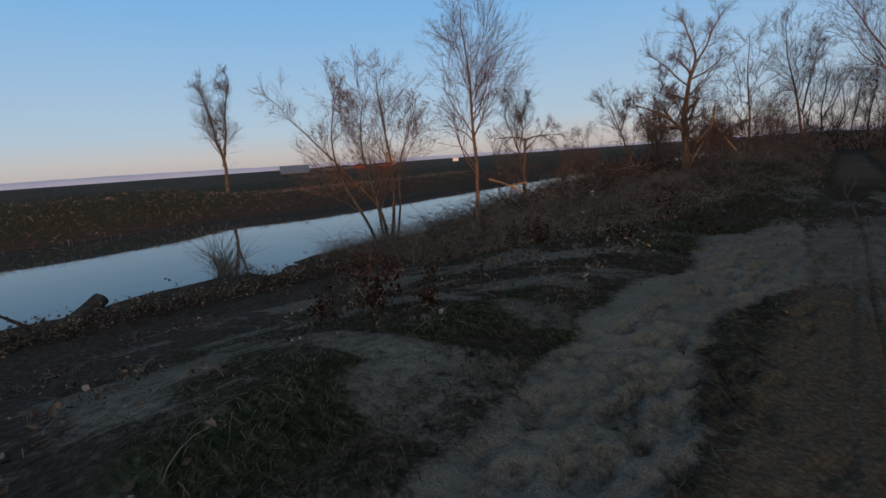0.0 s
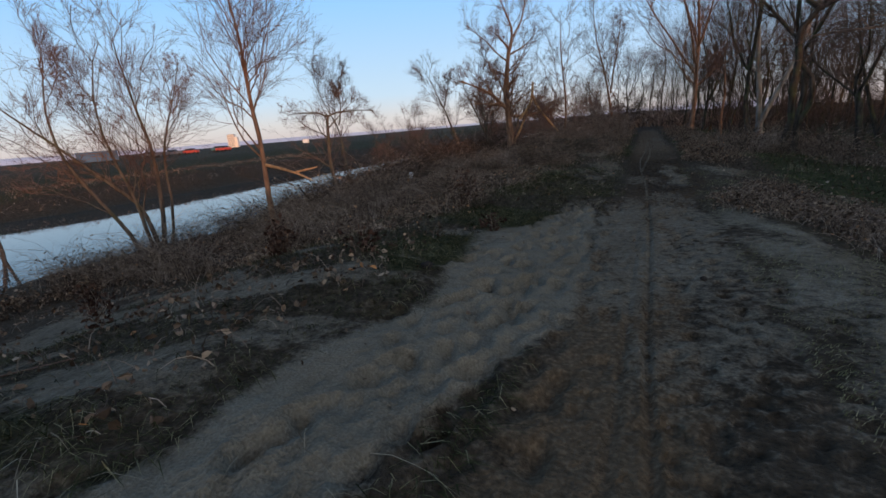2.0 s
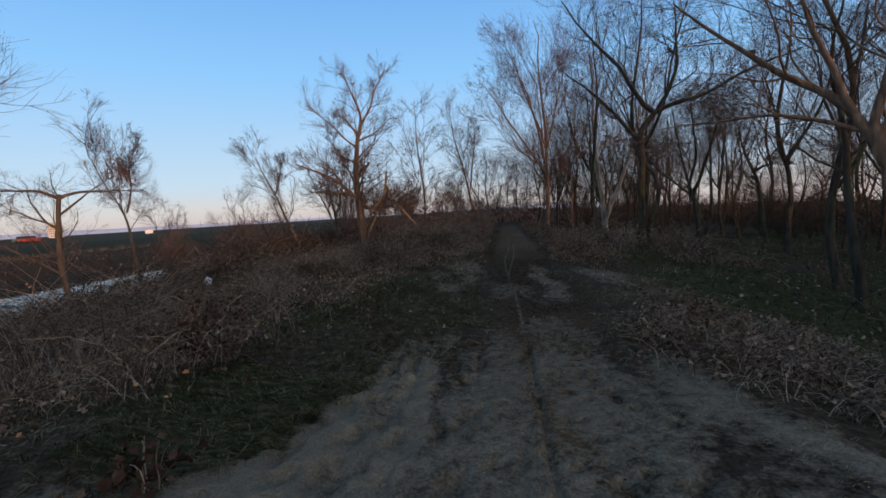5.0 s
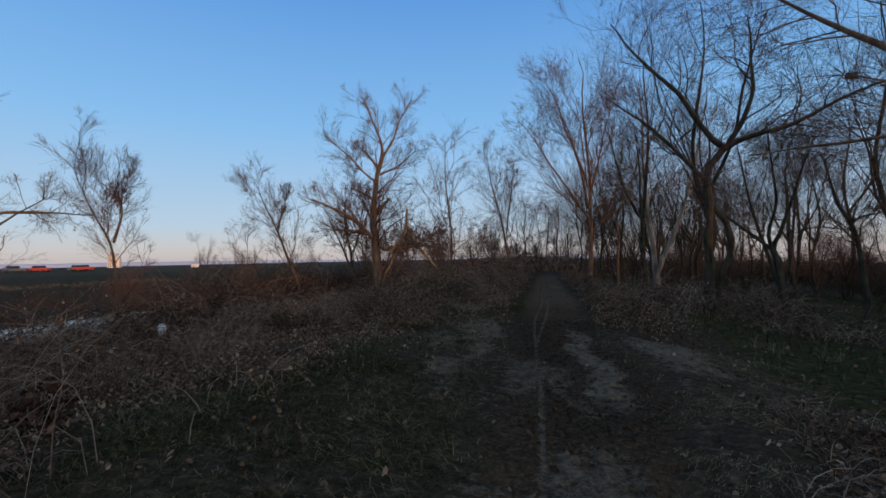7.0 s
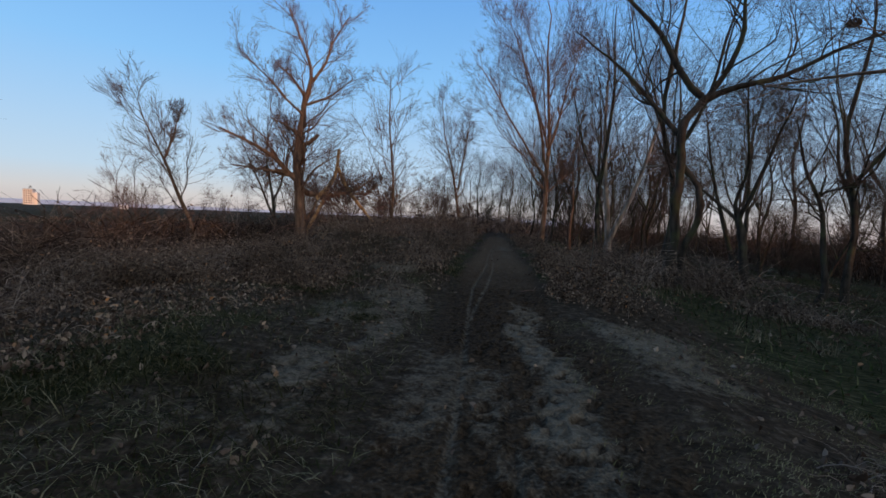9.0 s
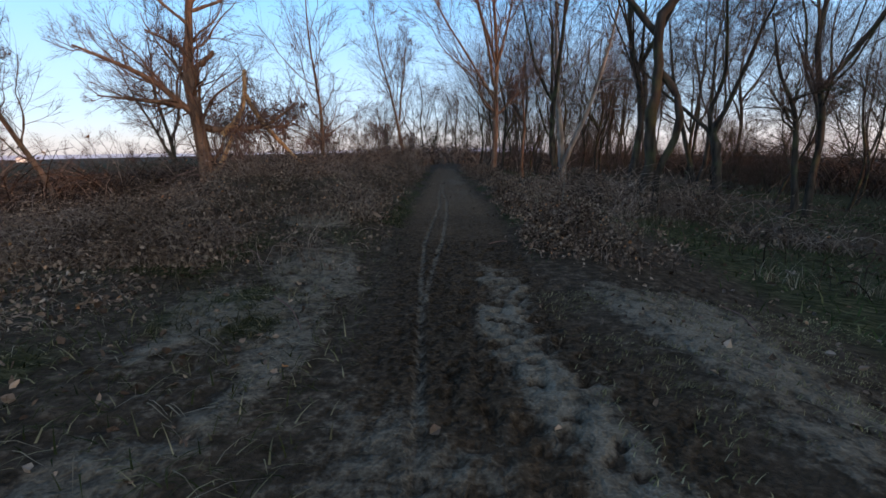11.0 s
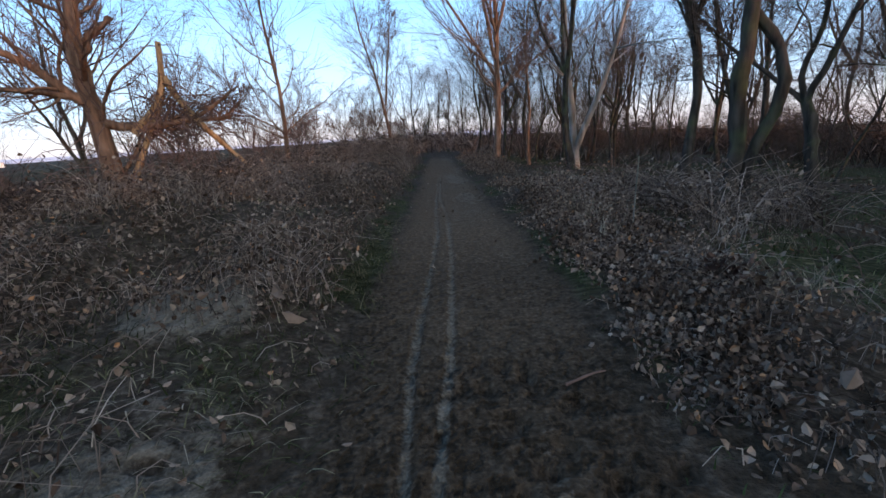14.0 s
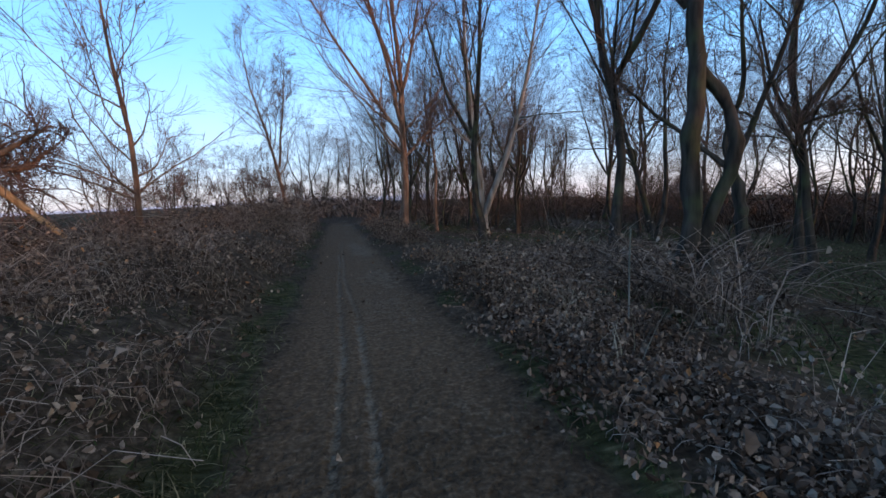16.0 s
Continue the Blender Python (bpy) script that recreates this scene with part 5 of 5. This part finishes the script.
scrub("thicket_edge", "reddish thicket at the feet of the crooked trees", 10, 2600, (3.9, 9.0, 13.8, 24), lambda x, y: 0.5 + 0.9 * fbm(x * 0.5, y * 0.5, 2, 121), clumps(0.5, 0.42, 0.56, 122), 3200, 1.0, 0.006, 0.8, 0.07)
scrub("far_thicket", "dark tangle of far undergrowth behind the wood", 15, 9000, (30, 62, -4, 112), lambda x, y: 3.2 + 2.8 * fbm(x * 0.12, y * 0.12, 2, 141), None, 300, 1.0, 0.022, 0.8, 0.12, CANE_DARK, True)
scrub("hedge_thicket", "dark thicket behind the wood and on the added sun-blocking dyke", 11, 5200, (40, 52, -80, 110), 2.0, None, 600, 1.0, 0.03, 0.7, 0.15, CANE_DARK, True)

# single large fallen leaves
leaf_rng = np.random.default_rng(33)
for k, (x, y, z) in enumerate([(-2.08, -0.65, 0.5), (-1.12, 11.4, 0.55), (-1.0, 11.15, 0.45), (1.62, 10.1, 0.45), (2.1, 9.85, 0.4), (-1.25, 11.9, 0.5), (1.9, 9.4, 0.05), (2.3, 11.6, 0.32), (-1.65, 11.4, 0.5), (1.6, 12.4, 0.25)]):
    v, f = leaves(leaf_rng, np.zeros((1, 3)), 0.11)
    lf = mesh_object("fallen_leaf", v, f, DEAD_LEAF, None, False)
    lf.matrix_basis = pose(x, y, max(z, gz(x, y) + 0.03), 0, 0, 40 * k)
    tagged(lf, "large pale curled sycamore leaf", "leaf", "large fallen leaves")

# reddish withered plants
def withered_plant(x, y, tall, seed, n=10):
    rng = np.random.default_rng(seed)
    e = empty("withered_plant", x, y, gz(x, y), "withered red-brown weed with curled leaves", "plant", "withered plants")
    pts = np.empty((n, 6, 3))
    pts[:, 0] = rng.normal(size=(n, 3)) * (0.04, 0.04, 0)
    d = unit(rng.normal(size=(n, 3)) * 0.35 + (0, 0, 1))
    for k in range(1, 6):
        d = unit(d + rng.normal(size=(n, 3)) * 0.2)
        pts[:, k] = pts[:, k - 1] + d * (tall * rng.uniform(0.5, 1.1, n) / 5)[:, None]
    mesh_object("stem", *tubes(pts, np.linspace(0.006, 0.003, 6)[None].repeat(n, 0), 4), CANE, e, False)
    k = n * (22 if tall > 0.5 else 12)
    p = pts[rng.integers(n, size=k), rng.integers(1, 6, size=k)] + rng.normal(size=(k, 3)) * 0.05
    p[:, 2] = np.maximum(p[:, 2], 0.02)
    mesh_object("foliage", *leaves(rng, p, 0.055), DARK_LEAF, e, False)


for k, (x, y, t) in enumerate([(-3.7, 0.9, 0.85), (-4.45, -8.35, 0.85), (-2.3, -1.3, 0.35), (-3.3, -3.6, 0.4), (-5.3, -3.0, 0.6), (-6.8, -4.9, 0.5), (-5.0, -8.7, 0.35), (-8.2, -6.4, 0.5), (-4.4, 2.6, 0.6), (2.4, 12.2, 0.4), (-9.6, -3.6, 0.7), (-10.4, -0.6, 0.9), (-7.2, -0.8, 0.7), (-3.9, -8.0, 0.3)]):
    withered_plant(x, y, t, 60 + k, 12 if t > 0.5 else 7)


def stick(name, label, line, r0, r1, mat, category="stick", group="", side=7):
    e = tagged(mesh_object(name, *tubes(resample(line, 9)[None], np.linspace(r0, r1, 9)[None], side, leaf_rng, 0.08), mat), label, category, group)
    return e


stick("white_stake", "thin leaning bleached stake in the grass", [(2.74, 14.8, -0.35), (2.79, 14.87, 0.35), (2.86, 14.94, 0.98)], 0.012, 0.008, BARK_GREY)
log = empty("fallen_log", -15.3, -9.2, gz(-15.3, -9.2) - 0.1, "sawn driftwood log leaning out of the bank over the water", "log")
log.scale = (1.35, 1.35, 1.35)
for nm, line, a, c_, mt in (("stem", [(0.6, -1.0, -0.25), (0.1, -0.3, 0.12), (-0.15, 0.25, 0.42)], 0.19, 0.15, BARK_DARK), ("cut_face", [(-0.15, 0.25, 0.42), (-0.155, 0.262, 0.427)], 0.145, 0.02, BARK_PALE), ("root", [(0.3, -0.7, 0.0), (-0.3, -0.9, 0.15), (-0.6, -1.3, 0.5)], 0.06, 0.02, BARK_DARK)):
    mesh_object(nm, *tubes(resample(line, 6)[None], np.linspace(a, c_, 6)[None], 12, leaf_rng, 0.06), mt, log)
snag = empty("broken_branch", -9.0, 1.7, 0.95, "split orange branch caught in the shrubs", "branch")
for line, a, c_ in (([(-0.55, -0.35, 0.28), (0.05, 0.1, 0.0), (0.4, 0.3, -0.25)], 0.045, 0.025), ([(0.05, 0.1, 0.0), (0.45, 0.55, 0.08)], 0.035, 0.015)):
    mesh_object("split_piece", *tubes(resample(line, 7)[None], np.linspace(a, c_, 7)[None], 7, leaf_rng, 0.1), TORN_WOOD, snag)
for k, (x, y, a, ln) in enumerate([(-5.6, -6.9, 0.5, 1.3), (-3.2, -7.6, 2.6, 0.8), (-6.2, -4.8, 0.3, 1.1), (-1.55, 8.6, -1.0, 0.9), (-2.5, 10.3, -1.0, 0.8), (-6.8, -7.3, 0.1, 1.4), (0.7, 10.9, 0.4, 0.3), (2.6, 8.0, 1.4, 0.7)]):
    z0, z1 = gz(x, y) + 0.03, gz(x + ln * math.cos(a), y + ln * math.sin(a)) + 0.03
    stick("fallen_stick", "thin dry stick lying on the ground", [(x, y, z0), (x + 0.5 * ln * math.cos(a) + 0.05, y + 0.5 * ln * math.sin(a), (z0 + z1) / 2 + 0.03), (x + ln * math.cos(a), y + ln * math.sin(a), z1)], 0.010, 0.005, TWIG_RED, "stick", "fallen sticks", 5)

# reeds at the water's edge
reed_rng = np.random.default_rng(8)
rx, ry = reed_rng.normal(-17.7, 0.2, 150), reed_rng.normal(-4.6, 0.2, 150)
rp, rr = canes(reed_rng, rx, ry, np.full(150, 1.15), 0.35, 6, 0.007)
rp[:, :, 2] += WATER - rp[:, :1, 2]
tagged(mesh_object("reed_tuft", *tubes(rp, rr, 3), STRAW, None, False), "tuft of dead reeds standing in the water", "reeds")

# clods on the track
clod_mat = bark_material("damp_clod", (0.012, 0.010, 0.009), (0.04, 0.033, 0.028), 30)
for x, y, r in ((0.5, -3.2, 0.034), (-2.25, -3.9, 0.07)):
    bm = bmesh.new()
    bmesh.ops.create_icosphere(bm, subdivisions=2, radius=r)
    for v in bm.verts:
        v.co *= 1 + 0.3 * noise.noise(v.co * 30)
        v.co.z *= 0.75
    e = empty("earth_clod", x, y, gz(x, y) + r * 0.4, "dark damp clod of earth on the track", "clod", "clods")
    part("lump", bm, clod_mat, e)

# a plastic bag caught in the brambles
bag_mat, n, l, b = material("plastic_film", 0.45, 0.4)
b.inputs["Base Color"].default_value = (0.55, 0.57, 0.60, 1)
bm = bmesh.new()
bmesh.ops.create_icosphere(bm, subdivisions=3, radius=0.11)
for v in bm.verts:
    k = 1 + 0.5 * noise.noise(v.co * 9) + 0.25 * noise.noise(v.co * 24)
    v.co = Vector((v.co.x * 0.75 * k, v.co.y * 0.75 * k, v.co.z * 1.3 * k)) * (1.15 - 0.9 * max(v.co.z, 0) / 0.11 * 0.6)
e = empty("plastic_bag", *BAG, "crumpled pale plastic bag caught in brambles", "bag")
part("film", bm, bag_mat, e)

# ---- far things ----
plaster, n, l, b = material("plaster_wall", 0.9, 0.1)
l.new(add_ramp(n, l, add_noise(n, l, 0.4, 4).outputs[0], [(0.3, (0.60, 0.55, 0.48)), (0.7, (0.74, 0.69, 0.62))]).outputs[0], b.inputs["Base Color"])
glass, n, l, b = material("window_glass", 0.12, 0.5)
b.inputs["Base Color"].default_value = (0.03, 0.035, 0.045, 1)
roofing, n, l, b = material("roof_felt", 0.9, 0.1)
b.inputs["Base Color"].default_value = (0.10, 0.09, 0.085, 1)
blk = empty("apartment_block", -254.94, 221.91, gz(-254.94, 221.91), "pale apartment block lit by the low sun", "building", "", 30)
blk.scale = (0.44, 0.44, 0.50)
bm = bmesh.new()
box(bm, 0, 0, 8.2, 9.5, 10, 16.4)
part("wall", bm, plaster, blk)
bm = bmesh.new()
box(bm, 6.8, 1.0, 6.6, 4.0, 8, 13.2)
part("side_wing", bm, plaster, blk)
bm = bmesh.new()
box(bm, 0, 0, 16.7, 9.9, 10.4, 0.5)
part("roof", bm, roofing, blk)
for row in range(6):
    for colm in range(4):
        w = new("window")
        w.parent = blk
        w.location = (-3.4 + 2.25 * colm, -5.0, 2.0 + 2.55 * row)
        bm = bmesh.new()
        box(bm, 0, -0.02, 0, 1.3, 0.10, 1.35)
        part("pane", bm, glass, w)
        bm = bmesh.new()
        box(bm, 0, -0.08, -0.78, 1.6, 0.25, 0.1)
        part("sill", bm, plaster, w)


def paint(name, colour, rough=0.5):
    m, n, l, b = material(name, rough, 0.4)
    l.new(add_mix(n, l, 0.25, colour, add_ramp(n, l, add_noise(n, l, 3.0, 5).outputs[0], [(0.35, (0.45, 0.45, 0.45)), (0.7, (1, 1, 1))]).outputs[0], 'MULTIPLY'), b.inputs["Base Color"])
    return m


BLUE, RED, GREY, TEAL, BLACK, WHITE = paint("blue_paint", (0.03, 0.09, 0.17)), paint("red_paint", (0.40, 0.06, 0.04)), paint("grey_paint", (0.10, 0.11, 0.13)), paint("teal_paint", (0.05, 0.13, 0.13)), paint("rubber", (0.02, 0.02, 0.02), 0.9), paint("white_paint", (0.7, 0.7, 0.68))


def wheel(parent, x, y, r):
    bm = bmesh.new()
    bmesh.ops.create_cone(bm, cap_ends=True, segments=18, radius1=r, radius2=r, depth=0.28, matrix=pose(x, y, r, 90))
    bmesh.ops.bevel(bm, geom=[e for e in bm.edges], offset=0.03, segments=1, affect='EDGES')
    part("wheel", bm, BLACK, parent)


lorry = empty("box_trailer", -94.6, 45.4, gz(-94.6, 45.4) + 0.02, "parked blue box trailer on the far plain", "trailer", "", 62)
lorry.scale = (0.8, 0.8, 0.8)
bm = bmesh.new()
box(bm, 0, 0, 2.1, 8.0, 2.4, 2.3, 0.06)
part("box", bm, BLUE, lorry)
bm = bmesh.new()
box(bm, 0, 0, 0.85, 7.6, 1.0, 0.18)
part("chassis", bm, BLACK, lorry)
for wx_ in (-3.0, -1.9, 2.6):
    for wy_ in (-1.05, 1.05):
        wheel(lorry, wx_, wy_, 0.45)


def car(x, y, mat, label, turn):
    e = empty("parked_car", x, y, gz(x, y), label, "car", "cars on the far plain", turn)
    bm = bmesh.new()
    box(bm, 0, 0, 0.75, 4.4, 1.75, 0.75, 0.18)
    part("body", bm, mat, e)
    bm = bmesh.new()
    box(bm, -0.2, 0, 1.35, 2.4, 1.6, 0.62, 0.22)
    part("cabin", bm, glass, e)
    for wx_ in (-1.35, 1.35):
        for wy_ in (-0.85, 0.85):
            wheel(e, wx_, wy_, 0.32)


for x, y, mt, what, turn in ((-124, 88, RED, "red parked car", 20), (-125, 83, GREY, "dark grey parked car", 60), (-118, 93, TEAL, "dark green parked car", 30), (-114, 91, RED, "dull red parked car", 10), (-120, 73, GREY, "dark parked car", 75)):
    car(x, y, mt, what + " on the far plain", turn)
hut = empty("site_hut", -126, 142, gz(-126, 142), "small pale hut on the far field", "hut", "", 40)
hut.scale = (0.6, 0.6, 0.6)
bm = bmesh.new()
box(bm, 0, 0, 1.2, 4.0, 2.2, 2.3, 0.05)
part("wall", bm, WHITE, hut)
bm = bmesh.new()
box(bm, 0, 0, 2.42, 4.3, 2.5, 0.16, 0.03)
part("roof", bm, roofing, hut)

# hills on the horizon, the distance haze painted into their pale colour
hill_mat, n, l, b = material("haze_tinted_hills", 1.0, 0.0)
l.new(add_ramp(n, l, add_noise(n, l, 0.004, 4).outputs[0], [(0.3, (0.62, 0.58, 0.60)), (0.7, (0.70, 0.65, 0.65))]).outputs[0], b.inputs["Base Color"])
ha = np.radians(np.linspace(-130, 12, 220))
ridge = 6 + 26 * fbm(ha * 5, ha * 0, 4, 131) * (0.35 + 0.65 * step(-0.2, -1.2, ha)) + 14 * np.maximum(0, 1 - ((ha + 1.35) / 0.25) ** 2)
rows_ = [np.stack([2600 * k * np.sin(ha), 2600 * k * np.cos(ha), h_], -1) for k, h_ in ((1.0, ha * 0 - 20), (1.04, ridge * 0.5), (1.1, ridge), (1.25, ridge * 0.6), (1.4, ha * 0 - 20))]
hv = np.stack(rows_, 0)
hi = np.arange(hv.shape[0] * hv.shape[1]).reshape(hv.shape[:2])
tagged(mesh_object("backdrop_hills", hv.reshape(-1, 3), np.stack([hi[:-1, :-1], hi[:-1, 1:], hi[1:, 1:], hi[1:, :-1]], -1).reshape(-1, 4), hill_mat), "low hills on the horizon, coloured pale to look hazy", "hills", kind="structure")
